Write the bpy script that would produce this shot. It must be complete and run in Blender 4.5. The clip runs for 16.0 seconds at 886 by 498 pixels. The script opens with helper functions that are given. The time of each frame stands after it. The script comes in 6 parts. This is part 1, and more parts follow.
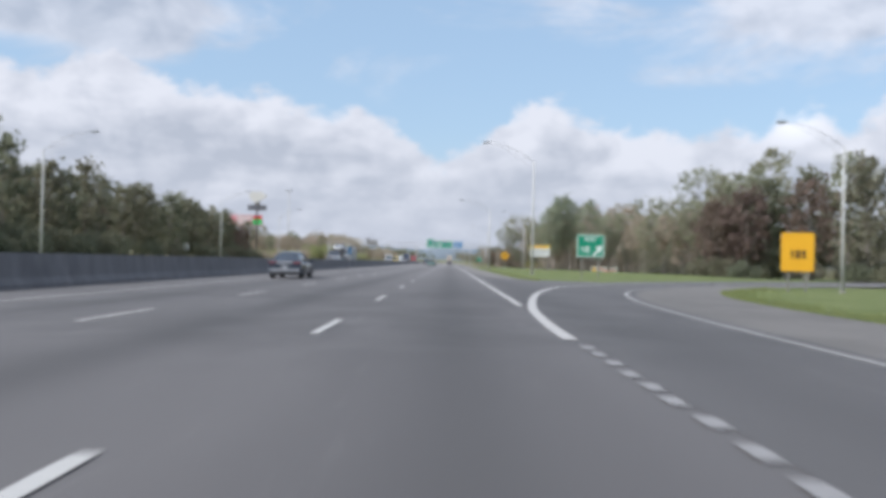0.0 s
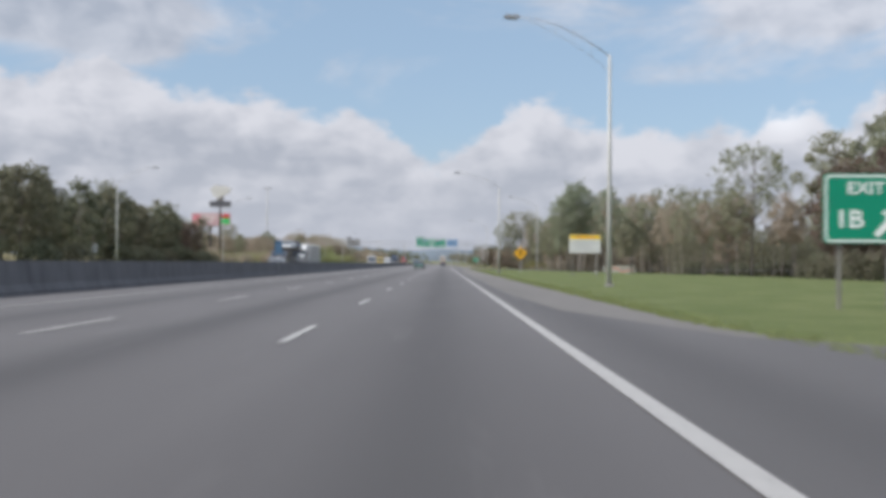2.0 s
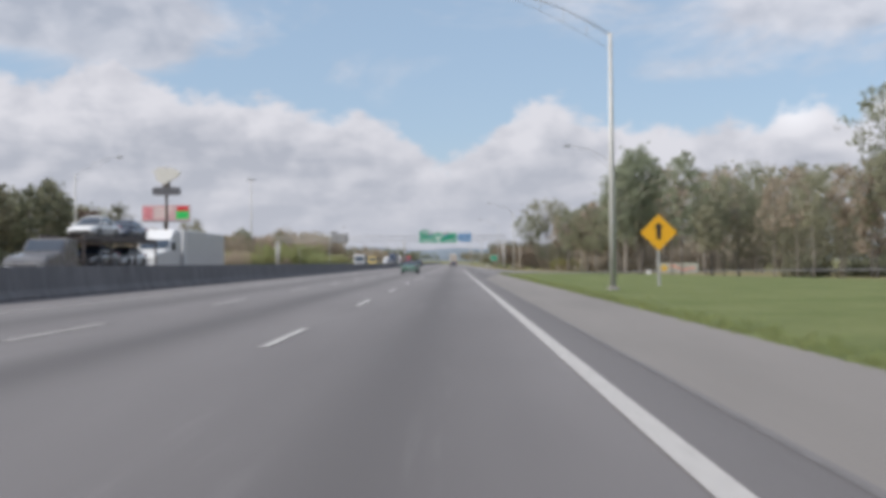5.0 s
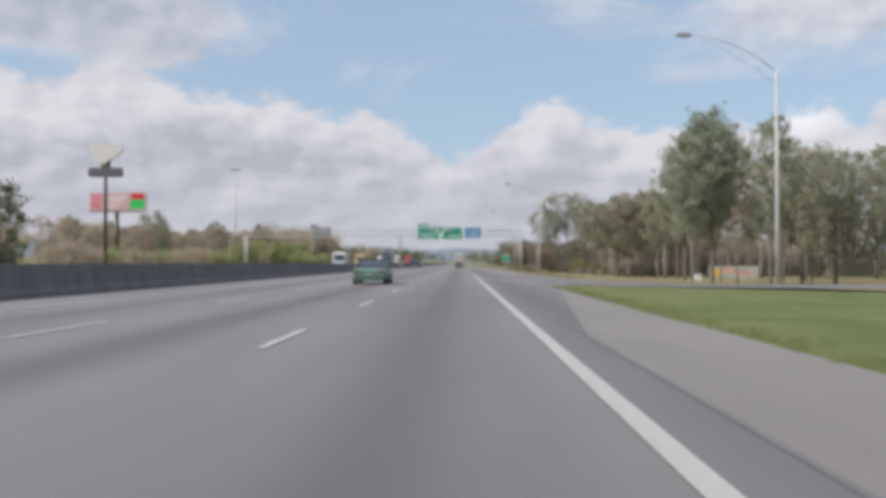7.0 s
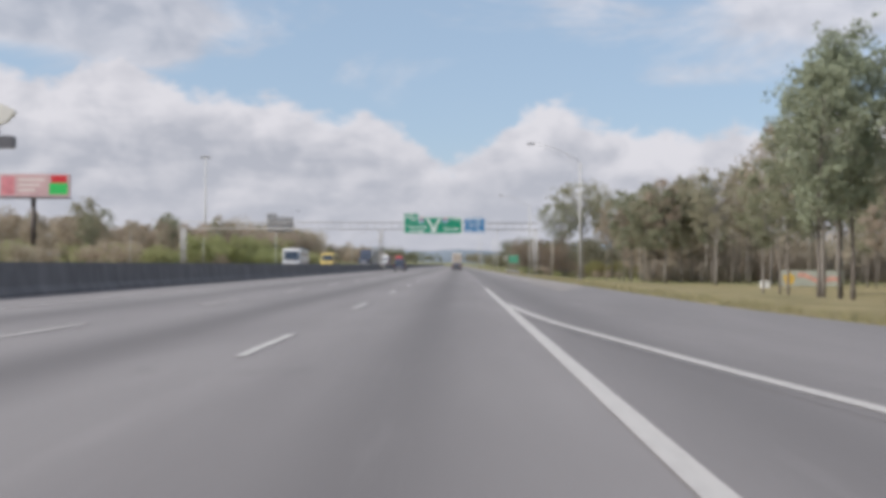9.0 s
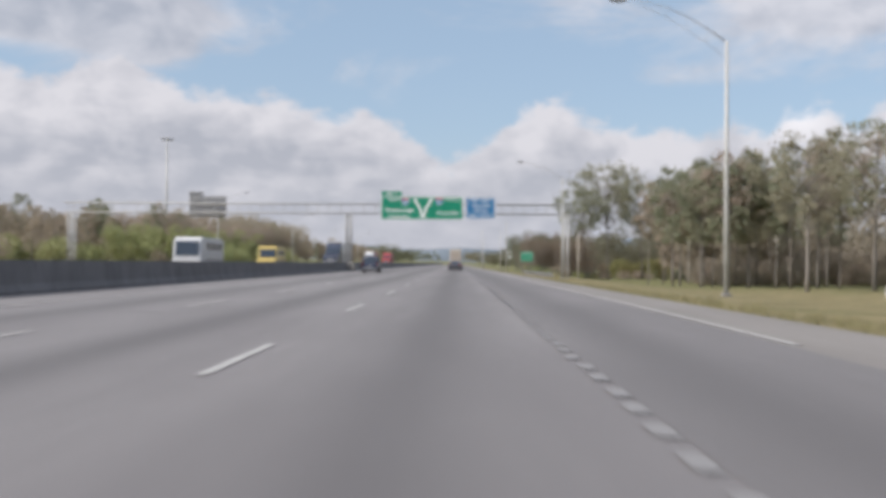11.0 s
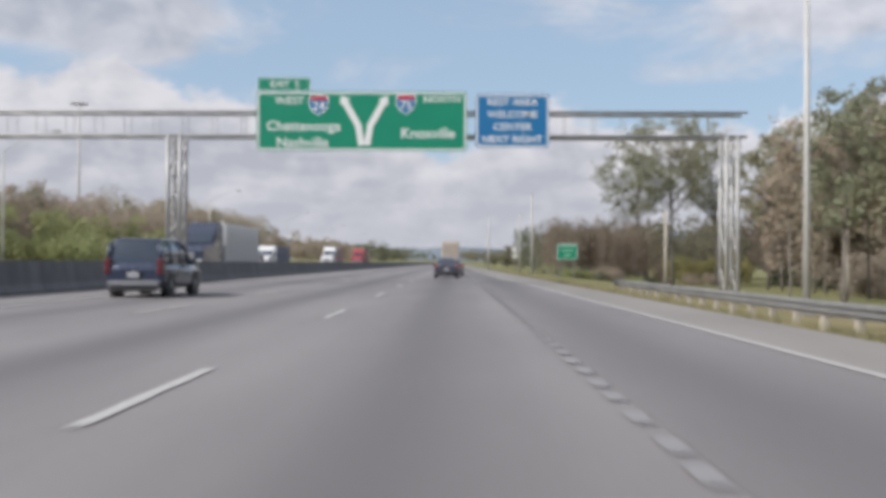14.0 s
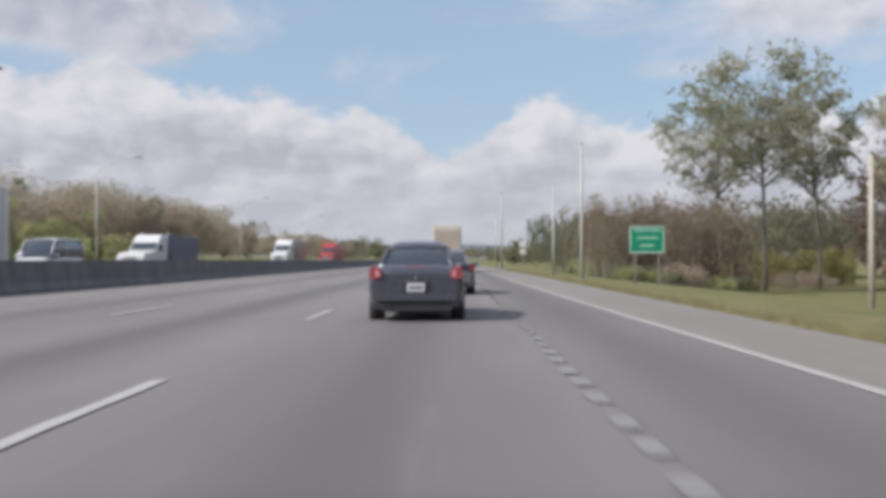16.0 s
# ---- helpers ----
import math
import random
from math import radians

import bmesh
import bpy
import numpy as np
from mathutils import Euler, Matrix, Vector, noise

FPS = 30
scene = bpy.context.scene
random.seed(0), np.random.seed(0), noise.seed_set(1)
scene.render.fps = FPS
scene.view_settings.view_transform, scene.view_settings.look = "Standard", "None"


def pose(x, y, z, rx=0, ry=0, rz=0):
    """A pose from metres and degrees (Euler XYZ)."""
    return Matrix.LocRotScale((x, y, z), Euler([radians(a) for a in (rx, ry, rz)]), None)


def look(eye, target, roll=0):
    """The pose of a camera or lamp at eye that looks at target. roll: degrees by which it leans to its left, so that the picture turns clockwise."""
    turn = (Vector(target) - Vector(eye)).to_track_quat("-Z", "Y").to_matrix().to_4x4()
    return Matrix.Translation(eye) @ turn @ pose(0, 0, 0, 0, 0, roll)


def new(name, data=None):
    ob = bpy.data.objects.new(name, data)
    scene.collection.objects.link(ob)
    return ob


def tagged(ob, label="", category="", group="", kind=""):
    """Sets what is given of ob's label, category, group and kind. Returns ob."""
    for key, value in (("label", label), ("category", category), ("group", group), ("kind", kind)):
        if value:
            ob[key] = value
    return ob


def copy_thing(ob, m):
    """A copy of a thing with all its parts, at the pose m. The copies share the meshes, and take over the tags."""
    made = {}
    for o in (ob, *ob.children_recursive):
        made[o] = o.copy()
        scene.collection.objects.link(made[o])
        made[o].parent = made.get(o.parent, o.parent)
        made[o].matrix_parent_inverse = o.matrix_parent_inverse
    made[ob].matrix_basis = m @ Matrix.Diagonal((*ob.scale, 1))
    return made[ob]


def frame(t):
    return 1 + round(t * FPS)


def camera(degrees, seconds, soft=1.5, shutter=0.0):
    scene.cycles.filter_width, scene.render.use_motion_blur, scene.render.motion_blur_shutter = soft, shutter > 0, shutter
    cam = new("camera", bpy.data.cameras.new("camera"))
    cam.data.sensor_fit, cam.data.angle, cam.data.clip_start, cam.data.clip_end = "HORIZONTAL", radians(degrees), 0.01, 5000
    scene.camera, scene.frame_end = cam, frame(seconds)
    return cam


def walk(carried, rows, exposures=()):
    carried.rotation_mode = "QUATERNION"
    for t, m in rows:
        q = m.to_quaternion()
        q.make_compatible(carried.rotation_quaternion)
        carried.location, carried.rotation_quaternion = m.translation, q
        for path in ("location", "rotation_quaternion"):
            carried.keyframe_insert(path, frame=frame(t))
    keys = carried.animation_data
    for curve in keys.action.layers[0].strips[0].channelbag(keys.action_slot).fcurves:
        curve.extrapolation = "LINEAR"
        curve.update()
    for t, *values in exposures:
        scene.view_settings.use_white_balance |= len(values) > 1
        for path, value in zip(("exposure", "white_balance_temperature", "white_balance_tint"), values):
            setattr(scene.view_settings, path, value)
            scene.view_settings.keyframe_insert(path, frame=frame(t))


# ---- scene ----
# ---------------------------------------------------------------- camera
cam = camera(49.06, 16.0, soft=4.7, shutter=0.35)
EYE = 1.085
# seconds, x, y, pitch, lean, yaw
ROUTE = [
    (0.0, 0.04, -2.19, 0.74, -1.13, 0.37),
    (0.5, 0.00, 10.35, 0.65, -0.75, 0.21),
    (1.0, 0.06, 22.82, 0.50, -0.06, 0.11),
    (1.5, 0.16, 35.14, 0.78, -0.31, -0.03),
    (2.0, 0.27, 47.54, 0.82, -0.28, 0.01),
    (2.5, 0.34, 59.96, 0.80, -0.27, 0.14),
    (3.0, 0.48, 72.27, 0.74, 0.12, 0.34),
    (3.5, 0.48, 84.53, 0.75, 0.47, 0.47),
    (4.0, 0.52, 96.74, 0.74, 0.55, 0.57),
    (6.5, 0.64, 157.79, 0.91, 0.32, 1.01),
    (7.0, 0.65, 170.14, 0.84, 0.10, 1.04),
    (7.5, 0.66, 182.58, 0.80, 0.16, 1.04),
    (8.0, 0.63, 195.05, 0.99, 0.06, 0.86),
    (8.5, 0.68, 207.49, 0.91, 0.03, 0.88),
    (9.0, 0.64, 220.02, 0.91, -0.27, 0.93),
    (9.5, 0.59, 232.82, 0.72, -0.19, 1.04),
    (12.0, 0.51, 296.07, 0.89, -0.45, 0.71),
    (12.5, 0.50, 308.82, 0.80, -0.36, 0.72),
    (13.0, 0.49, 321.60, 0.77, -0.39, 0.72),
    (13.5, 0.51, 334.30, 0.77, -0.30, 0.66),
    (14.0, 0.55, 346.90, 0.80, -0.25, 0.61),
    (14.5, 0.63, 359.30, 0.63, -0.07, 0.64),
    (15.0, 0.69, 371.90, 0.73, 0.32, 0.76),
    (15.5, 0.70, 384.30, 0.72, 0.18, 0.79),
    (16.0, 0.75, 396.70, 0.63, 0.13, 0.65),
]
walk(cam, [(t, pose(x, y, EYE, 90 + p, r, w)) for t, x, y, p, r, w in ROUTE],
     [(0, 0.22, 6050, 11), (0.4, 0.02, 6050, 11), (1.0, 0.0, 6120, 11), (4.0, 0.03, 6320, 12), (8.0, 0.03, 6430, 13), (16.0, 0.04, 6430, 13)])
DASH_Y = 11.46

# ---------------------------------------------------------------- sky and sun
SUN_ELEV = radians(39)
SUN_AZ = radians(-113)          # from the road's direction (+y) towards the left
sun_to = Vector((math.sin(SUN_AZ) * math.cos(SUN_ELEV), math.cos(SUN_AZ) * math.cos(SUN_ELEV), math.sin(SUN_ELEV)))
sun = new("sun", bpy.data.lights.new("sun", "SUN"))
sun.data.energy, sun.data.angle, sun.data.color = 4.8, radians(4.0), (1.0, 0.95, 0.87)
sun.matrix_world = look((0, 0, 60), Vector((0, 0, 60)) - sun_to)


class Nodes:
    """Short hand for building node trees."""

    def __init__(self, tree):
        self.t = tree
        tree.nodes.clear()

    def add(self, kind, **kw):
        n = self.t.nodes.new(kind)
        for k, v in kw.items():
            if k == "inp":
                for key, val in v.items():
                    self.put(n.inputs[key], val)
            else:
                setattr(n, k, v)
        return n

    def put(self, sock, val):
        if isinstance(val, bpy.types.NodeSocket):
            self.t.links.new(val, sock)
        else:
            sock.default_value = val

    def m(self, op, a, b=0.0, c=0.0, clamp=False):
        n = self.add("ShaderNodeMath", operation=op, use_clamp=clamp)
        for i, v in enumerate((a, b, c)):
            self.put(n.inputs[i], v)
        return n.outputs[0]

    def noise(self, vec, scale, detail=4.0, rough=0.55, dist=0.0):
        n = self.add("ShaderNodeTexNoise", inp={"Vector": vec, "Scale": scale, "Detail": detail, "Roughness": rough, "Distortion": dist})
        return n.outputs["Fac"]

    def step(self, v, lo, hi, a=0.0, b=1.0):
        n = self.add("ShaderNodeMapRange", interpolation_type="SMOOTHSTEP",
                     inp={"Value": v, "From Min": lo, "From Max": hi, "To Min": a, "To Max": b})
        return n.outputs[0]

    def mix(self, f, a, b, mode="MIX"):
        n = self.add("ShaderNodeMix", data_type="RGBA", blend_type=mode, clamp_factor=True)
        self.put(n.inputs[0], f)
        self.put(n.inputs[6], a if not isinstance(a, tuple) else (*a[:3], 1))
        self.put(n.inputs[7], b if not isinstance(b, tuple) else (*b[:3], 1))
        return n.outputs[2]

    def scaled(self, vec, s):
        n = self.add("ShaderNodeMapping", inp={"Vector": vec, "Scale": s})
        return n.outputs[0]


world = bpy.data.worlds.new("world")
scene.world = world
world.use_nodes = True
w = Nodes(world.node_tree)
sky = w.add("ShaderNodeTexSky", sky_type="NISHITA", sun_disc=False, sun_elevation=SUN_ELEV, sun_rotation=SUN_AZ, altitude=250,
            air_density=1.0, dust_density=1.6, ozone_density=1.2)
way = w.add("ShaderNodeTexCoord").outputs["Generated"]
sep = w.add("ShaderNodeSeparateXYZ", inp={0: way})
X, Y, Z = sep.outputs
az = w.m("MULTIPLY", w.m("ARCTAN2", X, Y), 57.2958)      # degrees to the right of the road
el = w.m("MULTIPLY", w.m("ARCSINE", Z), 57.2958)
flat = w.add("ShaderNodeCombineXYZ", inp={0: az, 1: w.m("MULTIPLY", el, 1.5), 2: 0.0}).outputs[0]
big = w.noise(flat, 0.30, 5.0, 0.5, 0.3)
fine = w.noise(flat, 1.1, 4.0, 0.55, 0.2)
# top of the cumulus bank: high to the left, low over the road, a second head to the right
skyline = w.add("ShaderNodeValToRGB")
heights = [(-30, 9.0), (-27, 11.2), (-24.8, 10.7), (-22.5, 9.9), (-20.8, 11.6), (-19.3, 12.0), (-17.8, 11.0), (-15.6, 9.7), (-13.2, 9.7), (-10.8, 9.9), (-8.9, 9.1),
           (-7.0, 8.4), (-5.4, 8.9), (-4.0, 8.4), (-2.6, 7.2), (-0.8, 6.0), (1.0, 6.6), (2.3, 8.0), (4.2, 9.2), (6.2, 9.5), (8.8, 8.6), (11.0, 7.7), (14, 7.6), (17.6, 7.8),
           (18.6, 8.8), (20.8, 8.9), (22.2, 7.7), (24.5, 9.6), (29, 10.5)]
ce = skyline.color_ramp.elements
for k, (a_, h_) in enumerate(heights):
    e_ = ce[k] if k < 2 else ce.new((a_ + 30) / 60)
    e_.position, e_.color = (a_ + 30) / 60, (h_ / 16, h_ / 16, h_ / 16, 1)
w.put(skyline.inputs[0], w.m("DIVIDE", w.m("ADD", az, 30.0), 60.0))
rim = w.m("MULTIPLY", skyline.outputs[0], 16.0)
rim = w.m("ADD", rim, w.m("ADD", w.m("MULTIPLY", w.m("SUBTRACT", big, 0.5), 3.4), w.m("MULTIPLY", w.m("SUBTRACT", fine, 0.5), 1.4)))
below = w.m("SUBTRACT", rim, el)
bank = w.step(below, -0.35, 0.75)


def bump_at(a0, e0, wa, we):
    qa = w.m("POWER", w.m("DIVIDE", w.m("ADD", az, -a0), wa), 2.0)
    qe = w.m("POWER", w.m("DIVIDE", w.m("ADD", el, -e0), we), 2.0)
    return w.m("EXPONENT", w.m("MULTIPLY", w.m("ADD", qa, qe), -1.0))


def heap(rows):
    """Soft swellings of the cloud: degrees right, degrees up, their widths, and the amount."""
    total = None
    for a0, e0, wa, we, amt in rows:
        g = w.m("MULTIPLY", bump_at(a0, e0, wa, we), amt)
        total = g if total is None else w.m("ADD", total, g)
    return total


# loose cloud overhead, with larger sheets high to the left and right
over_n = w.noise(w.scaled(flat, (0.7, 1.1, 1.0)), 0.11, 6.0, 0.6, 0.5)
sheets = heap([(-25, 13.8, 8.0, 1.9, 0.80), (-18, 12.3, 3.0, 1.4, 0.42), (22, 14.6, 8.0, 2.0, 0.34), (9, 13.9, 5.0, 1.2, 0.16), (14, 10.6, 4.5, 1.0, 0.17), (26, 12.0, 5, 2.0, 0.15)])
over_n = w.m("ADD", w.m("ADD", over_n, -0.05), sheets)
# unseen cloud thickens above 17 degrees, added for more diffuse light
over = w.m("MULTIPLY", w.step(el, 8.0, 11.0), w.step(w.m("ADD", over_n, w.step(el, 17.0, 32.0, 0.0, 0.2)), 0.46, 0.72))
cover = w.m("MAXIMUM", bank, w.m("MULTIPLY", over, 0.85))
# relief of the billows: thicker than towards the sun means lit, thinner means shaded
relief = w.add("ShaderNodeMapping", inp={"Vector": flat, "Location": (-0.75, 0.85, 0.0)}).outputs[0]
lee = w.m("SUBTRACT", w.noise(flat, 0.26, 5.0, 0.5, 0.25), w.noise(relief, 0.26, 5.0, 0.5, 0.25))
bands = w.noise(w.scaled(flat, (0.45, 1.7, 1.0)), 0.30, 5.0, 0.55, 0.4)
depth = w.step(below, 0.2, 4.6)
lit = w.m("ADD", w.m("SUBTRACT", 0.80, w.m("MULTIPLY", depth, 0.55)), w.m("MULTIPLY", lee, 2.3))
lit = w.m("ADD", lit, w.m("MULTIPLY", w.m("MULTIPLY", w.m("SUBTRACT", bands, 0.5), depth), 1.5))
lit = w.m("ADD", lit, heap([(-20.3, 9.2, 2.2, 1.6, 0.40), (-24.5, 8.2, 3.5, 1.5, 0.32), (-12.5, 9.0, 3.0, 0.8, 0.25), (-5.6, 8.3, 1.4, 0.7, 0.3), (4.0, 7.0, 1.2, 0.9, 0.55),
                            (6.0, 8.9, 2.2, 0.6, 0.22), (11.3, 6.4, 2.4, 1.3, 0.42), (19.4, 8.0, 1.7, 1.1, 1.1), (-14.8, 3.6, 1.6, 0.6, 0.25)]))
lit = w.m("SUBTRACT", lit, heap([(-12.5, 6.2, 4.5, 0.9, 0.34), (-7.0, 6.4, 2.0, 0.7, 0.26), (-18.0, 8.2, 2.0, 0.7, 0.22), (0.5, 4.3, 1.6, 0.7, 0.34), (2.6, 3.0, 2.6, 0.5, 0.26),
                                 (-25, 14.0, 9.0, 2.4, 0.78), (-16, 12.3, 2.8, 1.3, 0.4), (3.0, 7.6, 1.0, 0.4, 0.25)]))
lit = w.m("ADD", lit, 0.0, clamp=True)
head = bump_at(19.4, 8.0, 1.5, 1.0)
cloud = w.mix(lit, (4.35, 4.5, 4.95), (7.15, 7.05, 7.25))
cloud = w.mix(w.m("MULTIPLY", head, 0.9), cloud, (9.2, 9.1, 9.2))
skyc = w.mix(0.42, sky.outputs[0], (5.5, 7.3, 9.0))
haze = w.step(el, 0.0, 8.0, 0.5, 0.0)
full = w.mix(w.m("MULTIPLY", cover, 0.93), skyc, cloud)
full = w.mix(haze, full, (5.2, 5.4, 5.95))
bg = w.add("ShaderNodeBackground", inp={"Color": full, "Strength": 0.102})
w.add("ShaderNodeOutputWorld", inp={0: bg.outputs[0]})
scene.view_settings.exposure = 0.0

# ---------------------------------------------------------------- materials


def material(name, build):
    mat = bpy.data.materials.new(name)
    mat.use_nodes = True
    n = Nodes(mat.node_tree)
    bsdf = n.add("ShaderNodeBsdfPrincipled")
    build(n, bsdf)
    n.add("ShaderNodeOutputMaterial", inp={0: bsdf.outputs[0]})
    return mat


def obj_vec(n):
    return n.add("ShaderNodeTexCoord").outputs["Object"]


def world_vec(n):
    return n.add("ShaderNodeNewGeometry").outputs["Position"]


def bump(n, bsdf, h, strength=0.3, dist=0.01):
    b = n.add("ShaderNodeBump", inp={"Height": h, "Strength": strength, "Distance": dist})
    n.put(bsdf.inputs["Normal"], b.outputs[0])


def plain(name, col, rough=0.5, metal=0.0, var=0.12, scale=3.0, coat=0.0, spec=0.5):
    """A painted or bare surface with slight stains at two scales."""
    def build(n, b):
        v = obj_vec(n)
        a = n.noise(v, scale, 5.0)
        c = n.noise(v, scale * 14, 3.0)
        f = n.m("ADD", n.m("MULTIPLY", a, 0.65), n.m("MULTIPLY", c, 0.35))
        lo = tuple(x * (1 - var) for x in col)
        hi = tuple(min(1, x * (1 + var)) for x in col)
        n.put(b.inputs["Base Color"], n.mix(n.step(f, 0.3, 0.7), lo, hi))
        n.put(b.inputs["Roughness"], n.step(f, 0.3, 0.7, max(0.02, rough - 0.07), min(1, rough + 0.07)))
        b.inputs["Metallic"].default_value = metal
        b.inputs["Coat Weight"].default_value = coat
        b.inputs["Coat Roughness"].default_value = 0.06
        b.inputs["Specular IOR Level"].default_value = spec
    return material(name, build)


def glow(name, col, strength, base=(0.3, 0.02, 0.02)):
    def build(n, b):
        b.inputs["Base Color"].default_value = (*base, 1)
        b.inputs["Emission Color"].default_value = (*col, 1)
        b.inputs["Emission Strength"].default_value = strength
        b.inputs["Roughness"].default_value = 0.2
    return material(name, build)


def asphalt(name, lo, hi, lanes=(), start_mix=1.0):
    """Worn pavement: fine aggregate, patches, and oil drips along the middle of each lane."""
    def build(n, b):
        v = world_vec(n)
        grain = n.noise(v, 60.0, 3.0, 0.7)
        patch = n.noise(n.scaled(v, (1.0, 0.16, 1.0)), 0.55, 5.0, 0.6)
        wide = n.noise(n.scaled(v, (1.0, 0.35, 1.0)), 0.06, 4.0)
        f = n.m("ADD", n.m("MULTIPLY", patch, 0.6), n.m("MULTIPLY", wide, 0.4))
        col = n.mix(n.step(f, 0.32, 0.68), lo, hi)
        col = n.mix(n.m("MULTIPLY", n.step(grain, 0.3, 0.7), 0.35), col, tuple(x * 0.6 for x in lo))
        # darker towards the start of the road in two steps, with uneven edges
        y = n.add("ShaderNodeSeparateXYZ", inp={0: v}).outputs[1]
        start_tone = n.step(n.m("ADD", y, n.m("MULTIPLY", n.m("SUBTRACT", wide, 0.5), 60.0)), 20.0, 300.0, 0.70, 0.0)
        col = n.mix(n.m("MULTIPLY", start_tone, start_mix), col, tuple(x * 0.5 for x in lo))
        near_tone = n.step(n.m("ADD", y, n.m("MULTIPLY", n.m("SUBTRACT", wide, 0.5), 40.0)), 35.0, 80.0, 0.3, 0.0)
        col = n.mix(n.m("MULTIPLY", near_tone, start_mix), col, tuple(x * 0.28 for x in lo))
        # blotchy dark repairs on the approach to the exit
        blotch = n.step(n.noise(n.scaled(v, (0.5, 0.32, 1.0)), 0.75, 5.0, 0.6, 0.6), 0.40, 0.58)
        reach = n.m("MULTIPLY", n.step(y, 4.0, 13.0), n.step(y, 27.0, 44.0, 1.0, 0.0))
        col = n.mix(n.m("MULTIPLY", n.m("MULTIPLY", blotch, reach), 0.6 * start_mix), col, tuple(x * 0.36 for x in lo))
        if lanes:
            x = n.add("ShaderNodeSeparateXYZ", inp={0: v}).outputs[0]
            wob = n.m("MULTIPLY", n.m("SUBTRACT", n.noise(n.scaled(v, (0.2, 1, 1)), 0.05, 2.0), 0.5), 0.5)
            x = n.m("ADD", x, wob)
            total = None
            for cx, half, amt in lanes:
                g = n.m("EXPONENT", n.m("MULTIPLY", n.m("POWER", n.m("DIVIDE", n.m("ADD", x, -cx), half), 2.0), -1.0))
                g = n.m("MULTIPLY", g, amt)
                total = g if total is None else n.m("ADD", total, g)
            total = n.m("MULTIPLY", total, n.step(patch, 0.25, 0.6, 0.75, 1.0))
            col = n.mix(total, col, (0.36, 0.36, 0.37), "MULTIPLY")
        if lanes:
            tar = n.m("MULTIPLY", n.step(n.noise(n.scaled(v, (0.55, 0.22, 1.0)), 0.42, 6.0, 0.65, 0.8), 0.63, 0.72), 0.35)
            col = n.mix(tar, col, tuple(x * 0.4 for x in lo))
            pale = n.m("MULTIPLY", n.step(n.noise(n.scaled(v, (1.5, 0.12, 1.0)), 0.9, 5.0, 0.7), 0.58, 0.72), 0.12)
            col = n.mix(pale, col, tuple(x * 1.25 for x in hi))
        n.put(b.inputs["Base Color"], col)
        n.put(b.inputs["Roughness"], n.step(grain, 0.2, 0.8, 0.72, 0.9))
        bump(n, b, grain, 0.25, 0.006)
    return material(name, build)


def grass_mat():
    def build(n, b):
        v = world_vec(n)
        fine_n = n.noise(v, 9.0, 6.0, 0.7)
        mid = n.noise(v, 0.35, 5.0, 0.6)
        wide = n.noise(v, 0.05, 3.0)
        green = n.mix(n.step(mid, 0.3, 0.7), (0.108, 0.142, 0.050), (0.170, 0.196, 0.081))
        dry = n.mix(n.step(mid, 0.3, 0.7), (0.185, 0.158, 0.084), (0.299, 0.251, 0.145))
        sx, sy, sz = n.add("ShaderNodeSeparateXYZ", inp={0: v}).outputs
        # mown lawn by the exit, dead grass further along and far from the road
        where = n.m("ADD", sy, n.m("MULTIPLY", n.m("SUBTRACT", wide, 0.5), 26.0))
        f = n.step(where, 205.0, 232.0)
        tufts = n.step(n.noise(v, 0.16, 4.0), 0.5, 0.72, 0.0, 0.6)
        back = n.step(where, 402.0, 440.0, 1.0, 0.5)
        f = n.m("MULTIPLY", f, n.m("MULTIPLY", back, n.m("SUBTRACT", 1.0, n.m("MULTIPLY", tufts, 0.6))))
        col = n.mix(f, green, dry)
        col = n.mix(n.m("MULTIPLY", n.step(fine_n, 0.35, 0.7), 0.45), col, (0.075, 0.082, 0.04))
        n.put(b.inputs["Base Color"], col)
        b.inputs["Roughness"].default_value = 0.95
        b.inputs["Specular IOR Level"].default_value = 0.15
        bump(n, b, fine_n, 0.7, 0.08)
    return material("grass", build)


def leaf_mat(name, cols, gain=1.0, thin=0.5):
    """Foliage whose tone varies from tree to tree and from clump to clump; thin leaves let light through."""
    # gain above 1 puts some veiling haze into the leaf colour
    cols = [tuple(x * gain for x in c) for c in cols]
    mat = bpy.data.materials.new(name)
    mat.use_nodes = True
    n = Nodes(mat.node_tree)
    r = n.add("ShaderNodeObjectInfo").outputs["Random"]
    i = n.add("ShaderNodeNewGeometry").outputs["Random Per Island"]
    ramp = n.add("ShaderNodeValToRGB")
    e = ramp.color_ramp.elements
    e[0].position, e[0].color = 0.0, (*cols[0], 1)
    e[1].position, e[1].color = 1.0, (*cols[-1], 1)
    for k, c in enumerate(cols[1:-1]):
        q = e.new((k + 1) / (len(cols) - 1))
        q.color = (*c, 1)
    n.put(ramp.inputs[0], n.m("ADD", n.m("MULTIPLY", r, 0.62), n.m("MULTIPLY", i, 0.38)))
    col = n.mix(n.m("MULTIPLY", i, 0.25), ramp.outputs[0], tuple(x * 0.6 for x in cols[0]))
    front = n.add("ShaderNodeBsdfDiffuse", inp={"Color": col})
    back = n.add("ShaderNodeBsdfTranslucent", inp={"Color": n.mix(0.4, col, (0.29, 0.275, 0.17))})
    both = n.add("ShaderNodeMixShader", inp={0: thin, 1: front.outputs[0], 2: back.outputs[0]})
    n.add("ShaderNodeOutputMaterial", inp={0: both.outputs[0]})
    return mat


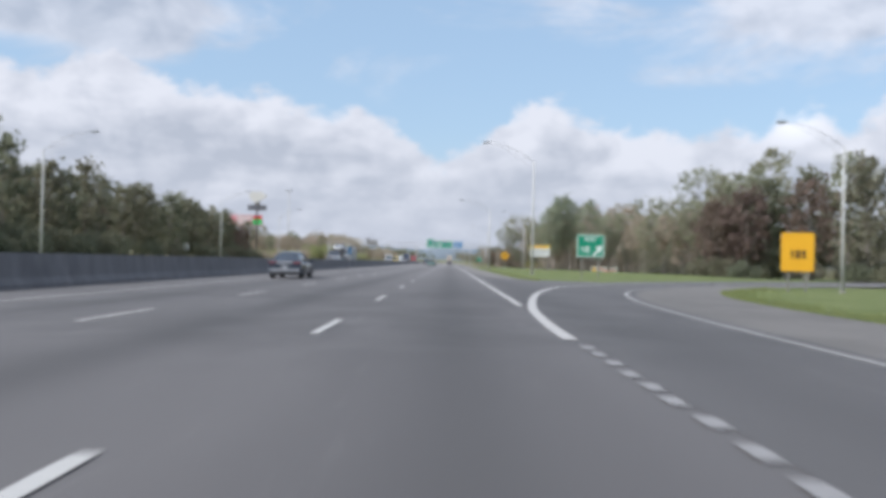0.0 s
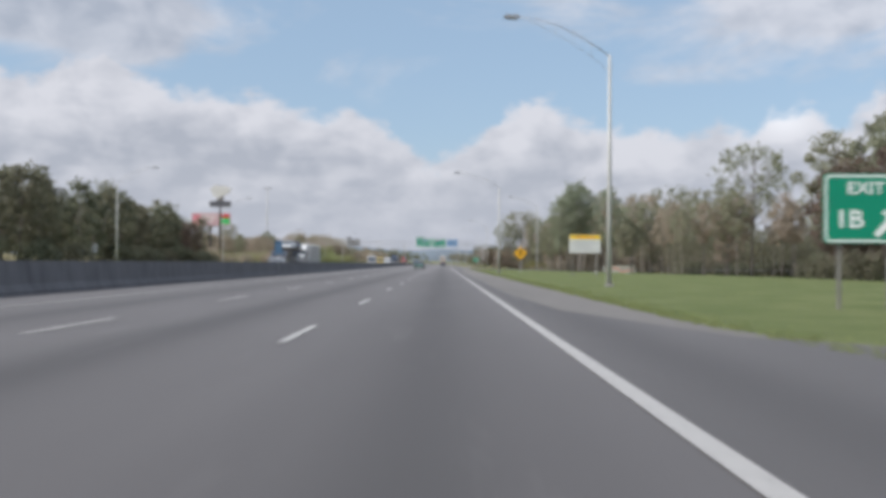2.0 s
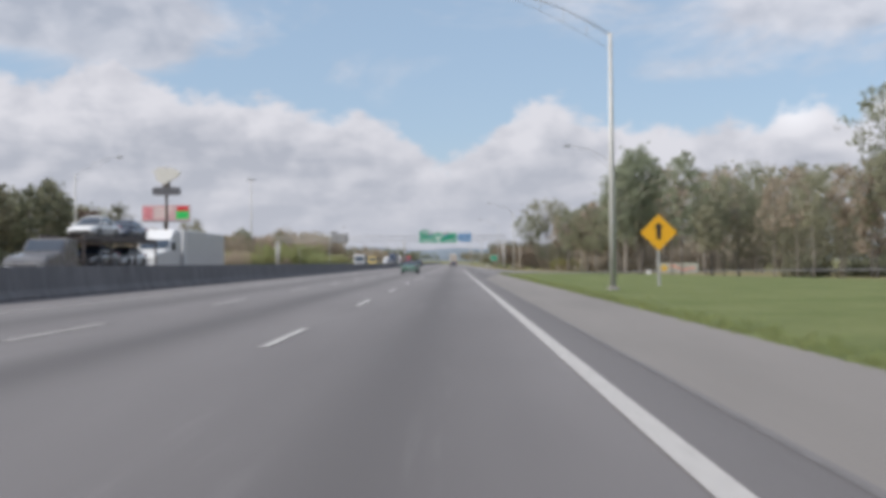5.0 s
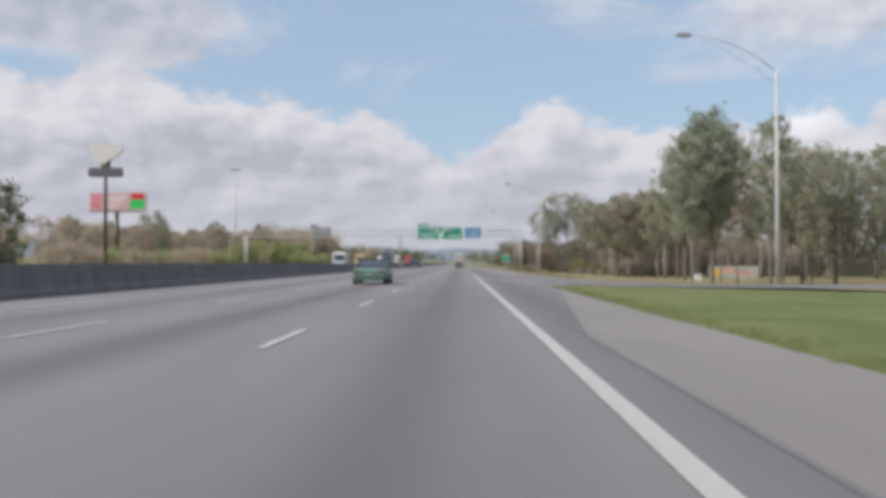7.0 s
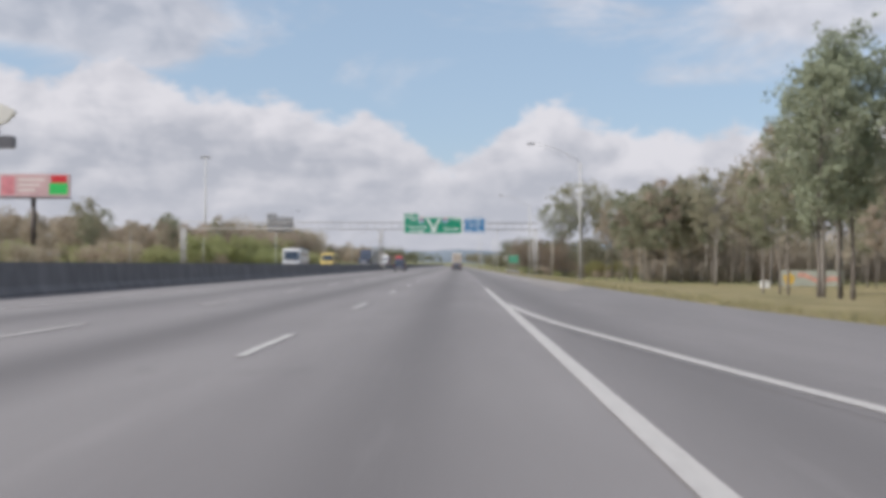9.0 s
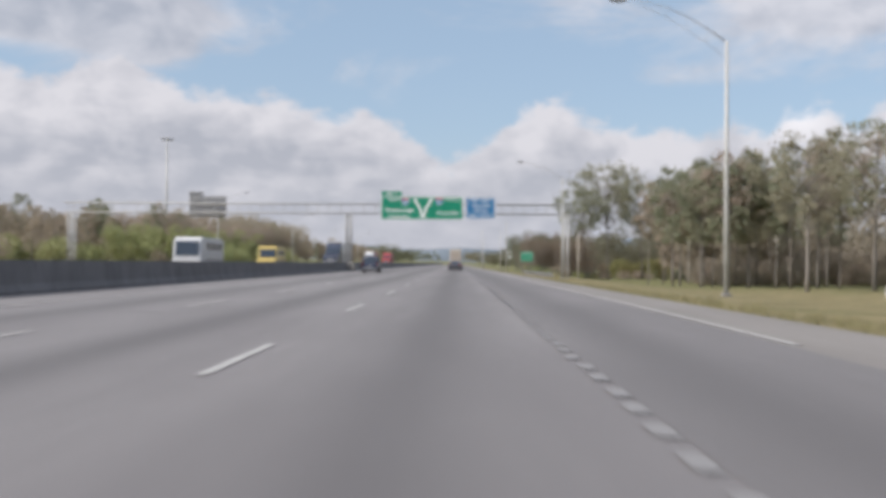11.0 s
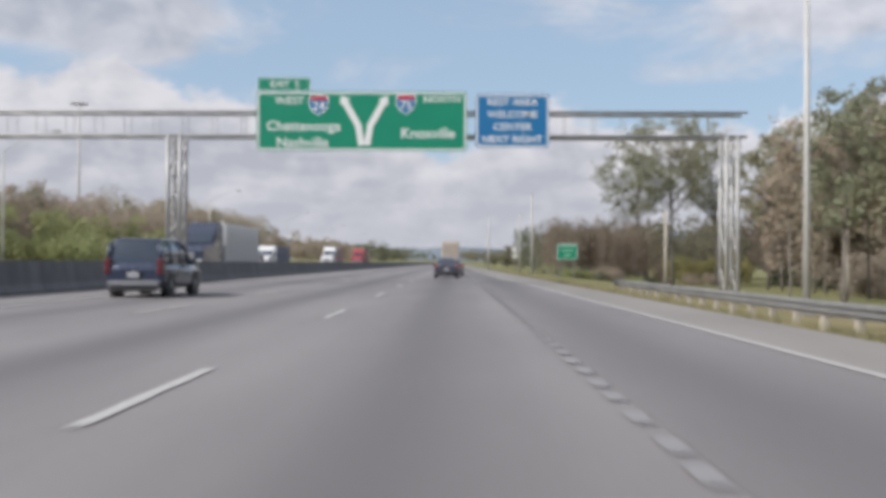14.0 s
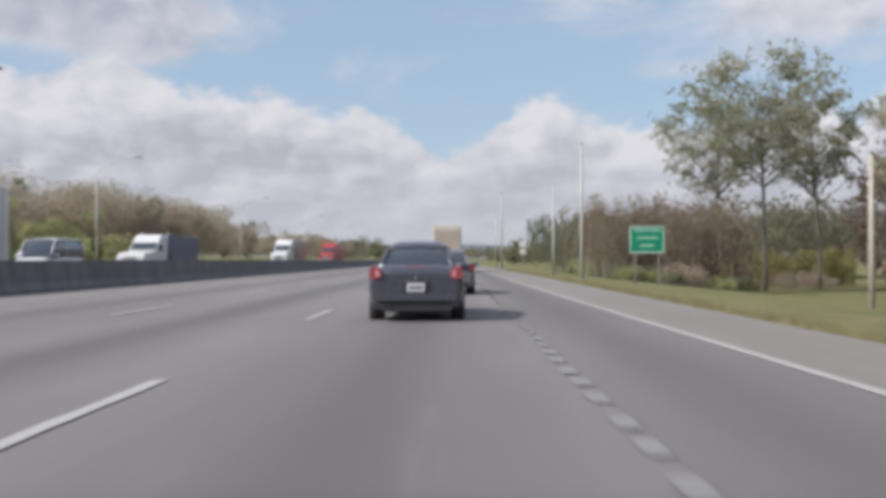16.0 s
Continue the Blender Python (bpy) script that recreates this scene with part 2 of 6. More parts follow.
def bark_mat():
    def build(n, b):
        v = obj_vec(n)
        a = n.noise(n.scaled(v, (5, 5, 0.8)), 2.0, 5.0, 0.65)
        r = n.add("ShaderNodeObjectInfo").outputs["Random"]
        dark = n.mix(r, (0.11, 0.095, 0.083), (0.17, 0.15, 0.135))
        light = n.mix(r, (0.19, 0.165, 0.145), (0.31, 0.285, 0.255))
        n.put(b.inputs["Base Color"], n.mix(n.step(a, 0.3, 0.7), dark, light))
        b.inputs["Roughness"].default_value = 0.92
        bump(n, b, a, 0.6, 0.05)
    return material("bark", build)


def concrete_mat(name, lo, hi):
    def build(n, b):
        v = world_vec(n)
        streak = n.noise(n.scaled(v, (1, 1.2, 0.25)), 1.6, 5.0, 0.65)
        fine_n = n.noise(v, 22.0, 4.0, 0.6)
        col = n.mix(n.step(streak, 0.3, 0.72), lo, hi)
        col = n.mix(n.m("MULTIPLY", n.step(fine_n, 0.35, 0.75), 0.3), col, tuple(x * 0.6 for x in lo))
        n.put(b.inputs["Base Color"], col)
        b.inputs["Roughness"].default_value = 0.88
        bump(n, b, fine_n, 0.25, 0.01)
    return material(name, build)


def paint_line(name, col, wear=0.35):
    def build(n, b):
        v = world_vec(n)
        a = n.noise(v, 7.0, 6.0, 0.7)
        c = n.noise(v, 60.0, 3.0, 0.7)
        f = n.m("ADD", n.m("MULTIPLY", a, 0.6), n.m("MULTIPLY", c, 0.4))
        n.put(b.inputs["Base Color"], n.mix(n.m("MULTIPLY", n.step(f, 0.45, 0.7), wear * 2), col, (0.2, 0.19, 0.19)))
        b.inputs["Roughness"].default_value = 0.65
    return material(name, build)


LANES = [(0.1, 0.70, 0.58), (-3.85, 0.7, 0.6), (-7.9, 0.8, 0.52), (-0.95, 0.35, 0.12), (1.1, 0.35, 0.12)]
M_ROAD = asphalt("road_surface", (0.168, 0.159, 0.163), (0.225, 0.215, 0.218), LANES)
M_RAMP = asphalt("ramp_surface", (0.150, 0.143, 0.146), (0.198, 0.188, 0.192), [(2.967, 0.688, 0.387)])
M_EXIT = asphalt("exit_ramp_surface", (0.142, 0.136, 0.140), (0.189, 0.181, 0.185), [(2.967, 0.688, 0.258)])
M_OPP = asphalt("far_road_surface", (0.136, 0.129, 0.132), (0.181, 0.172, 0.175), [(-18.2, 0.7, 0.5), (-21.9, 0.7, 0.5), (-25.6, 0.7, 0.5)])
M_SHOULDER = asphalt("shoulder_surface", (0.186, 0.174, 0.164), (0.252, 0.235, 0.223), (), 0.7)
M_WHITE = paint_line("white_line_paint", (0.387, 0.378, 0.369), 0.42)
M_DASH = paint_line("dash_paint", (0.405, 0.401, 0.392), 0.42)
M_WORN = paint_line("worn_line_paint", (0.378, 0.369, 0.360), 0.45)
M_FADED = paint_line("faded_line_paint", (0.270, 0.266, 0.261), 0.5)
M_DOT = paint_line("faded_dot_paint", (0.228, 0.224, 0.226), 0.5)
M_JOINT = paint_line("sealed_joint", (0.105, 0.10, 0.10), 0.5)
M_GRASS = grass_mat()
M_BARK = bark_mat()
M_CONC = concrete_mat("barrier_concrete", (0.112, 0.112, 0.120), (0.188, 0.186, 0.195))
M_CONC2 = concrete_mat("pedestal_concrete", (0.224, 0.215, 0.202), (0.318, 0.301, 0.284))
M_STEEL = plain("galvanised_steel", (0.40, 0.40, 0.40), 0.55, 0.25, 0.16, 1.2)
M_POLE = plain("pale_galvanised_pole", (0.45, 0.45, 0.435), 0.6, 0.1, 0.14, 1.2)
M_DARKSTEEL = plain("weathered_steel", (0.10, 0.085, 0.08), 0.6, 0.3, 0.2, 1.2)
M_DULL = plain("dull_grey_post", (0.20, 0.19, 0.175), 0.7, 0.1, 0.2, 1.2)
M_ALU = plain("sign_back_aluminium", (0.36, 0.36, 0.37), 0.5, 0.5, 0.15, 1.5)
M_WOODPOLE = plain("wooden_pole", (0.42, 0.385, 0.34), 0.85, 0.0, 0.2, 1.5)
M_GREEN = plain("green_sign_sheeting", (0.0, 0.245, 0.140), 0.45, 0.0, 0.05, 1.0)
M_BLUE = plain("blue_sign_sheeting", (0.01, 0.165, 0.385), 0.45, 0.0, 0.05, 1.0)
M_TEXT = plain("white_sign_lettering", (0.80, 0.81, 0.80), 0.5, 0.0, 0.03, 1.0)
M_YELLOW = plain("yellow_sign_sheeting", (0.72, 0.37, 0.012), 0.5, 0.0, 0.06, 1.0)
M_BLACK = plain("black_lettering", (0.02, 0.02, 0.02), 0.5)
M_SIGNWHITE = plain("white_sign_board", (0.62, 0.62, 0.60), 0.55, 0.0, 0.06, 1.0)
M_REDP = plain("red_sign_paint", (0.55, 0.02, 0.03), 0.5)
M_LEAF_DARK = leaf_mat("dark_foliage", [(0.104, 0.119, 0.096), (0.128, 0.143, 0.102), (0.155, 0.153, 0.110), (0.160, 0.135, 0.114)], 1.42, 0.54)
M_LEAF_OLIVE = leaf_mat("olive_foliage", [(0.180, 0.198, 0.143), (0.218, 0.228, 0.162), (0.248, 0.237, 0.174), (0.266, 0.228, 0.180)], 1.42, 0.38)
M_LEAF_BROWN = leaf_mat("brown_foliage", [(0.280, 0.230, 0.198), (0.318, 0.264, 0.220), (0.288, 0.264, 0.208), (0.303, 0.230, 0.198)], 1.5, 0.46)
M_LEAF_RED = leaf_mat("russet_foliage", [(0.180, 0.132, 0.124), (0.200, 0.146, 0.128), (0.185, 0.158, 0.128)], 1.0, 0.4)
M_LEAF_COOL = leaf_mat("grey_green_foliage", [(0.150, 0.172, 0.128), (0.178, 0.202, 0.146), (0.204, 0.214, 0.156)], 1.7, 0.36)
M_TWIG = leaf_mat("bare_twigs", [(0.33, 0.285, 0.25), (0.37, 0.32, 0.28), (0.33, 0.30, 0.235)])
M_SAPLING = leaf_mat("brown_twig_haze", [(0.118, 0.096, 0.078), (0.142, 0.112, 0.088), (0.165, 0.126, 0.098)], 1.95, 0.5)
M_LEAF_LIGHT = leaf_mat("light_green_foliage", [(0.215, 0.246, 0.120), (0.250, 0.270, 0.134), (0.280, 0.260, 0.144)], 1.55, 0.52)
M_LEAF_GOLD = leaf_mat("yellow_green_foliage", [(0.225, 0.225, 0.105), (0.262, 0.250, 0.112), (0.285, 0.245, 0.118)], 1.1, 0.42)
M_FAR = leaf_mat("far_woods_foliage", [(0.156, 0.175, 0.119), (0.194, 0.188, 0.131), (0.219, 0.188, 0.150)], 1.15, 0.4)

# ---------------------------------------------------------------- mesh helpers


def mesh_from(name, bm, mat):
    me = bpy.data.meshes.new(name)
    bm.to_mesh(me)
    bm.free()
    for mm in (mat if isinstance(mat, (list, tuple)) else [mat]):
        me.materials.append(mm)
    return me


def part(name, bm, mat, parent, label=""):
    ob = new(name, mesh_from(name, bm, mat))
    ob.parent = parent
    return tagged(ob, label)


def piece(name, me, parent, m):
    ob = new(name, me)
    ob.parent = parent
    ob.matrix_local = m
    return ob


def thing(name, label, category, at=None, group="", kind=""):
    ob = new(name)
    ob.empty_display_size = 0.2
    if at is not None:
        ob.matrix_basis = at
    return tagged(ob, label, category, group, kind)


def solid(name, bm, mat, label, category="", kind="structure", group=""):
    return tagged(new(name, mesh_from(name, bm, mat)), label, category, group, kind)


def box(bm, x0, x1, y0, y1, z0, z1, mi=0, bevel=0.0):
    vs = [bm.verts.new((x, y, z)) for x in (x0, x1) for y in (y0, y1) for z in (z0, z1)]
    fs = [bm.faces.new([vs[i] for i in q]) for q in
          ((0, 1, 3, 2), (4, 6, 7, 5), (0, 4, 5, 1), (2, 3, 7, 6), (0, 2, 6, 4), (1, 5, 7, 3))]
    for f in fs:
        f.material_index = mi
    if bevel:
        es = list({e for f in fs for e in f.edges})
        bmesh.ops.bevel(bm, geom=es, offset=bevel, segments=2, affect="EDGES", profile=0.5)
    return vs


def tube(bm, pts, radii, n=10, mi=0, cap=True, smooth=True):
    """A round bar along pts with a radius at each."""
    pts = [Vector(p) for p in pts]
    rings = []
    for i, p in enumerate(pts):
        d = (pts[min(i + 1, len(pts) - 1)] - pts[max(i - 1, 0)]).normalized()
        side = d.cross(Vector((0, 0, 1)) if abs(d.z) < 0.9 else Vector((1, 0, 0))).normalized()
        up = side.cross(d)
        r = radii[i] if isinstance(radii, (list, tuple)) else radii
        rings.append([bm.verts.new(p + (side * math.cos(a) + up * math.sin(a)) * r) for a in [2 * math.pi * k / n for k in range(n)]])
    for a, b in zip(rings, rings[1:]):
        for k in range(n):
            f = bm.faces.new((a[k], a[(k + 1) % n], b[(k + 1) % n], b[k]))
            f.smooth, f.material_index = smooth, mi
    if cap:
        bm.faces.new(rings[0][::-1]).material_index = mi
        bm.faces.new(rings[-1]).material_index = mi


def slab(bm, outline, z0, z1, axis="z", mi=0):
    """A prism over an outline; axis 'y' stands it up with the outline in x, z."""
    def at(p, h):
        return (p[0], p[1], h) if axis == "z" else ((p[0], h, p[1]) if axis == "y" else (h, p[0], p[1]))
    a = [bm.verts.new(at(p, z0)) for p in outline]
    b = [bm.verts.new(at(p, z1)) for p in outline]
    n = len(a)
    fs = [bm.faces.new(a[::-1]), bm.faces.new(b)]
    for k in range(n):
        fs.append(bm.faces.new((a[k], a[(k + 1) % n], b[(k + 1) % n], b[k])))
    for f in fs:
        f.material_index = mi
    bmesh.ops.recalc_face_normals(bm, faces=fs)
    return fs


def rounded(x0, x1, z0, z1, r, n=4):
    pts = []
    for cx, cz, a0 in ((x1 - r, z1 - r, 0), (x0 + r, z1 - r, 90), (x0 + r, z0 + r, 180), (x1 - r, z0 + r, 270)):
        for k in range(n + 1):
            a = radians(a0 + 90 * k / n)
            pts.append((cx + r * math.cos(a), cz + r * math.sin(a)))
    return pts


def ribbon(bm, left, right, z):
    """A flat strip between two lines of (x, y) with equally many points."""
    a = [bm.verts.new((*p, z)) for p in left]
    b = [bm.verts.new((*p, z)) for p in right]
    for k in range(len(a) - 1):
        f = bm.faces.new((a[k], b[k], b[k + 1], a[k + 1]))
        if f.normal.z < 0:
            f.normal_flip()
    bmesh.ops.recalc_face_normals(bm, faces=bm.faces[:])
    for f in bm.faces:
        f.normal_update()
        if f.normal.z < 0:
            f.normal_flip()


def words(name, text, size, mat, parent, x, y, z, align="CENTER", stretch=1.0):
    """Raised lettering facing the oncoming camera (towards -y)."""
    cu = bpy.data.curves.new(name, "FONT")
    cu.body, cu.size, cu.align_x, cu.align_y, cu.extrude = text, size, align, "CENTER", 0.004
    cu.offset = 0.012 * size
    tmp = bpy.data.objects.new(name, cu)
    scene.collection.objects.link(tmp)
    bpy.context.view_layer.update()
    me = bpy.data.meshes.new_from_object(tmp.evaluated_get(bpy.context.evaluated_depsgraph_get()))
    bpy.data.objects.remove(tmp)
    bpy.data.curves.remove(cu)
    me.materials.clear()
    me.materials.append(mat)
    me.transform(pose(0, 0, 0, 90, 0, 0) @ Matrix.Diagonal((stretch, 1, 1, 1)))
    ob = new(name, me)
    ob.parent = parent
    ob.location = (x, y, z)
    return ob


rng = random.Random(7)

# ---------------------------------------------------------------- ground


def lerp(points, v):
    for (a, p), (b, q) in zip(points, points[1:]):
        if v <= b:
            k = max(0.0, (v - a) / (b - a))
            return p + (q - p) * k
    return points[-1][1]


def ease(v, a, b):
    k = min(1.0, max(0.0, (v - a) / (b - a)))
    return k * k * (3 - 2 * k)


def land(x, y):
    """Height of the ground."""
    z = 0.0
    if x > 6.3:
        z -= 0.5 * ease(x, 6.3, 9.2) * ease(y, 290, 350)
    if x > 8:
        z -= 2.3 * ease(x, 8, 40) * ease(y, 150, 330)
        z -= 0.7 * ease(x, 18, 60) * (1 - ease(y, 150, 330))
    if x < -30:
        z += 0.8 * ease(-x, 30, 60) + 3.5 * ease(-x, 60, 200)
    far = ease(math.hypot(x, y - 200), 700, 2500)
    return z + far * 6.0 * (0.5 + 0.5 * math.sin(x * 0.003 + 1.0))


xs = [-3500, -1800, -900, -500, -300, -200, -140, -110, -90, -75, -60, -50, -42, -36, -30] + [x for x in range(-26, 8, 6)] + \
     [6.3, 7, 8, 9.2, 10.5, 12, 15, 18, 22, 26, 30, 35, 40, 47, 55, 65, 80, 100, 130, 180, 260, 400, 700, 1300, 3500]
ys = [-1500, -600, -300, -150, -80] + list(range(-40, 640, 10)) + [660, 700, 760, 840, 950, 1100, 1300, 1600, 2000, 2600, 3500, 4500]
bm = bmesh.new()
grid = [[bm.verts.new((x, y, land(x, y) - 0.02)) for y in ys] for x in xs]
for i in range(len(xs) - 1):
    for j in range(len(ys) - 1):
        f = bm.faces.new((grid[i][j], grid[i + 1][j], grid[i + 1][j + 1], grid[i][j + 1]))
        f.smooth = True
ground = solid("ground", bm, M_GRASS, "mown green grass turning to dry tan grass beside the road", "grass")

# ---------------------------------------------------------------- road
Y0, Y1 = -120, 2600
ROAD_L, LINE_L, LINE_1, LINE_2, LINE_R = -13.3, -9.95, -1.9, -5.95, 1.86
bm = bmesh.new()
box(bm, ROAD_L, 2.6, Y0, Y1, -0.6, 0.0)
road = solid("road", bm, M_ROAD, "worn grey highway pavement with dark oil bands along the lanes", "road")
bm = bmesh.new()
box(bm, -30.5, -14.1, Y0, Y1, -0.6, 0.0)
far_road = solid("far_road", bm, M_OPP, "grey pavement of the opposite carriageway behind the barrier", "road")

# outer edge of the pavement on the exit side: shoulder, gore, entry lane
edge_in = [(2.6, y) for y in (-120, 5, 26, 40, 48, 54, 58, 59.5, 62, 67, 90, 150, 205, 212, 218, 226, 236, 250, 300, 330, 380, 410, 480, 600, 2600)]
edge_out = [4.9, 4.9, 5.0, 5.2, 6.6, 9.2, 9.0, 6.8, 5.3, 4.85, 4.75, 4.75, 4.8, 5.1, 6.0, 8.5, 8.2, 7.6, 6.9, 6.6, 6.4, 6.2, 6.1, 6.0, 6.0]
bm = bmesh.new()
ribbon(bm, edge_in, [(x, p[1]) for x, p in zip(edge_out, edge_in)], 0.0)
r = bmesh.ops.extrude_face_region(bm, geom=bm.faces[:])
for v in [g for g in r["geom"] if isinstance(g, bmesh.types.BMVert)]:
    v.co.z = -0.3
bmesh.ops.recalc_face_normals(bm, faces=bm.faces[:])
shoulder = solid("shoulder", bm, M_SHOULDER, "pale tan paved shoulder along the grass", "shoulder")


def curve(points, n=8):
    """A smooth line through points."""
    pts = [Vector((*p, 0)) for p in points]
    out = []
    for i in range(len(pts) - 1):
        a, b, c, d = pts[max(i - 1, 0)], pts[i], pts[i + 1], pts[min(i + 2, len(pts) - 1)]
        for k in range(n):
            t = k / n
            out.append(0.5 * ((2 * b) + (c - a) * t + (2 * a - 5 * b + 4 * c - d) * t * t + (3 * b - a - 3 * c + d) * t ** 3))
    out.append(pts[-1])
    return [(p.x, p.y) for p in out]


def offset(line, d):
    """The line moved d metres to its right."""
    out = []
    for i, p in enumerate(line):
        a, b = Vector(line[max(i - 1, 0)]), Vector(line[min(i + 1, len(line) - 1)])
        t = (b - a).normalized()
        out.append((p[0] + t.y * d, p[1] - t.x * d))
    return out


# the exit loop: outer (left) and inner (right) painted lines
OUT = curve([(1.78, 11.6), (1.8, 14.5), (1.9, 18), (2.05, 21), (2.4, 25.2), (2.9, 30), (3.6, 35), (4.85, 41.5), (6.9, 47.5), (10.7, 54.5), (18, 64), (30, 73), (48, 81), (75, 86), (120, 88), (220, 89), (380, 86)])
INN = curve([(5.0, -40), (5.0, 0), (5.0, 10), (5.25, 20), (5.9, 29), (7.3, 37), (9.7, 44), (13.5, 51), (20, 58.5), (31, 66), (48, 72.5), (75, 77), (120, 79), (220, 80), (380, 77)])
bm = bmesh.new()
m = min(len(OUT), len(INN))
outer_pave = offset(OUT, -2.2)


def resample(line, n):
    d = [0.0]
    for a, b in zip(line, line[1:]):
        d.append(d[-1] + math.dist(a, b))
    out = []
    for k in range(n):
        s = d[-1] * k / (n - 1)
        i = max(0, min(len(d) - 2, next((j - 1 for j, q in enumerate(d) if q >= s), len(d) - 2)))
        f = (s - d[i]) / max(1e-9, d[i + 1] - d[i])
        out.append((line[i][0] + (line[i + 1][0] - line[i][0]) * f, line[i][1] + (line[i + 1][1] - line[i][1]) * f))
    return out


left = resample([(1.95, -40), (1.95, 10), (1.98, 22)] + [(max(1.99, x), y) for x, y in outer_pave if y > 26], 140)
right = resample(offset(INN, 0.35), 140)
ribbon(bm, left, right, 0.006)
solid("exit_ramp", bm, M_EXIT, "dark asphalt exit ramp curving away from the highway", "road")
bm = bmesh.new()
ribbon(bm, resample(offset(INN, 0.3), 140), resample(offset(INN, 3.6), 140), 0.003)
solid("ramp_shoulder", bm, M_SHOULDER, "pale concrete shoulder on the inside of the ramp", "shoulder")
# darker asphalt beside the edge line and the entry lane
bm = bmesh.new()
ribbon(bm, [(1.95, y) for y in (27, 40, 48, 54, 58, 62, 70, 82, 184, 211, 218, 226, 236, 250, 300, 380, 412, 480, 2600)],
       [(2.0, 27), (5.0, 40), (6.4, 48), (8.6, 54), (8.0, 58), (4.7, 62), (3.0, 70), (2.5, 82), (2.5, 184), (4.75, 211), (5.8, 218), (8.0, 226), (7.9, 236), (4.9, 250), (5.0, 300), (4.4, 380), (4.05, 412), (3.5, 480), (3.3, 2600)], 0.005)
solid("entry_lane", bm, M_RAMP, "darker asphalt strip and entry lane beside the edge line", "road")

# entry ramp joining from the clearing
ENT = curve([(240, 232), (130, 221), (60, 214), (34, 211.5), (20, 211), (12, 212.8), (8, 216.5), (5.8, 220), (4.5, 223.6), (3.75, 227.8), (3.1, 232.5), (2.35, 239), (1.93, 246.5)])
bm = bmesh.new()
ribbon(bm, resample(offset(ENT, -0.3), 110), resample([(240, 239), (130, 228), (60, 221), (34, 218.5), (20, 218), (13, 219.5), (10.6, 222), (8.9, 231), (7.7, 245), (7.2, 270)], 110), 0.009)
solid("entry_ramp", bm, M_RAMP, "asphalt entry ramp joining the highway beside dry grass", "road")

# ---------------------------------------------------------------- painted lines


def line_strip(name, line, width, mat, z=0.012, label="long white painted edge line"):
    bm = bmesh.new()
    ribbon(bm, offset(line, -width / 2), offset(line, width / 2), z)
    ob = new(name, mesh_from(name, bm, mat))
    ob.parent = road
    return tagged(ob, label)


line_strip("edge_line", [(LINE_R, 22.4), (LINE_R, 264)], 0.185, M_WHITE)
line_strip("gore_line", OUT[:94], 0.22, M_WHITE, 0.016)
line_strip("ramp_line", INN[:80], 0.13, M_FADED, 0.016, "faded white line along the inside of the ramp")
line_strip("entry_line", ENT[22:], 0.18, M_WHITE, 0.018)
line_strip("outer_edge_line", [(5.12, 284), (5.15, 292), (5.1, 310), (4.75, 350), (4.45, 380), (4.32, 395), (4.18, 405), (4.02, 415), (3.75, 440), (3.45, 500), (3.3, 900)], 0.15, M_WHITE, 0.014)
line_strip("median_line", [(LINE_L, -100), (LINE_L, 1200)], 0.14, M_WORN, 0.012, "worn pale line along the median shoulder")

line_strip("pavement_joint", [(2.53, 72), (2.5, 110), (2.54, 150), (2.5, 213)], 0.05, M_JOINT, 0.010, "dark sealed joint between lane and shoulder")


def dash_mesh(name, w_, l_, mat, seed):
    q = random.Random(seed)
    bm = bmesh.new()
    n = 8
    a = [(-w_ / 2 + q.uniform(-0.012, 0.012), l_ * k / n) for k in range(n + 1)]
    b = [(w_ / 2 + q.uniform(-0.012, 0.012), l_ * k / n) for k in range(n + 1)]
    ribbon(bm, a, b, 0.0)
    return mesh_from(name, bm, mat)


DASHES = [dash_mesh("lane_dash", 0.13, 3.45, M_DASH, s) for s in range(3)]
FAINT = [dash_mesh("lane_dash", 0.14, 4.0, M_WORN, s + 9) for s in range(3)]
DOTS = [dash_mesh("lane_dot", 0.155, 0.52, M_DOT, s + 20) for s in range(4)]
for k in range(-4, 60):
    y = DASH_Y + 12.192 * k
    piece("lane_dash", DASHES[k % 3], road, pose(LINE_1, y + 0.35, 0.012))
    piece("lane_dash", FAINT[k % 3], road, pose(LINE_2, y + rng.uniform(-0.3, 0.3) + 2.0, 0.012))
for y in np.arange(-20.0, 10.6, 0.97):
    piece("lane_dot", DOTS[rng.randrange(4)], road, pose(LINE_R + rng.uniform(-0.02, 0.02), y + rng.uniform(-0.1, 0.1), 0.016))
for y in np.arange(265.2, 470, 0.97):
    piece("lane_dot", DOTS[rng.randrange(4)], road, pose(LINE_R + rng.uniform(-0.02, 0.02), y + rng.uniform(-0.1, 0.1), 0.016))

# ---------------------------------------------------------------- median barrier
prof = [(-0.36, 0.0), (-0.36, 0.08), (-0.21, 0.32), (-0.11, 1.1), (0.11, 1.1), (0.21, 0.32), (0.36, 0.08), (0.36, 0.0)]
PED = (394.6, 397.6)


def barrier_run(length):
    bm = bmesh.new()
    slab(bm, [(x, z - 0.05 if z == 0 else z) for x, z in prof], 0, length, axis="y")
    return mesh_from("barrier_segment", bm, M_CONC)


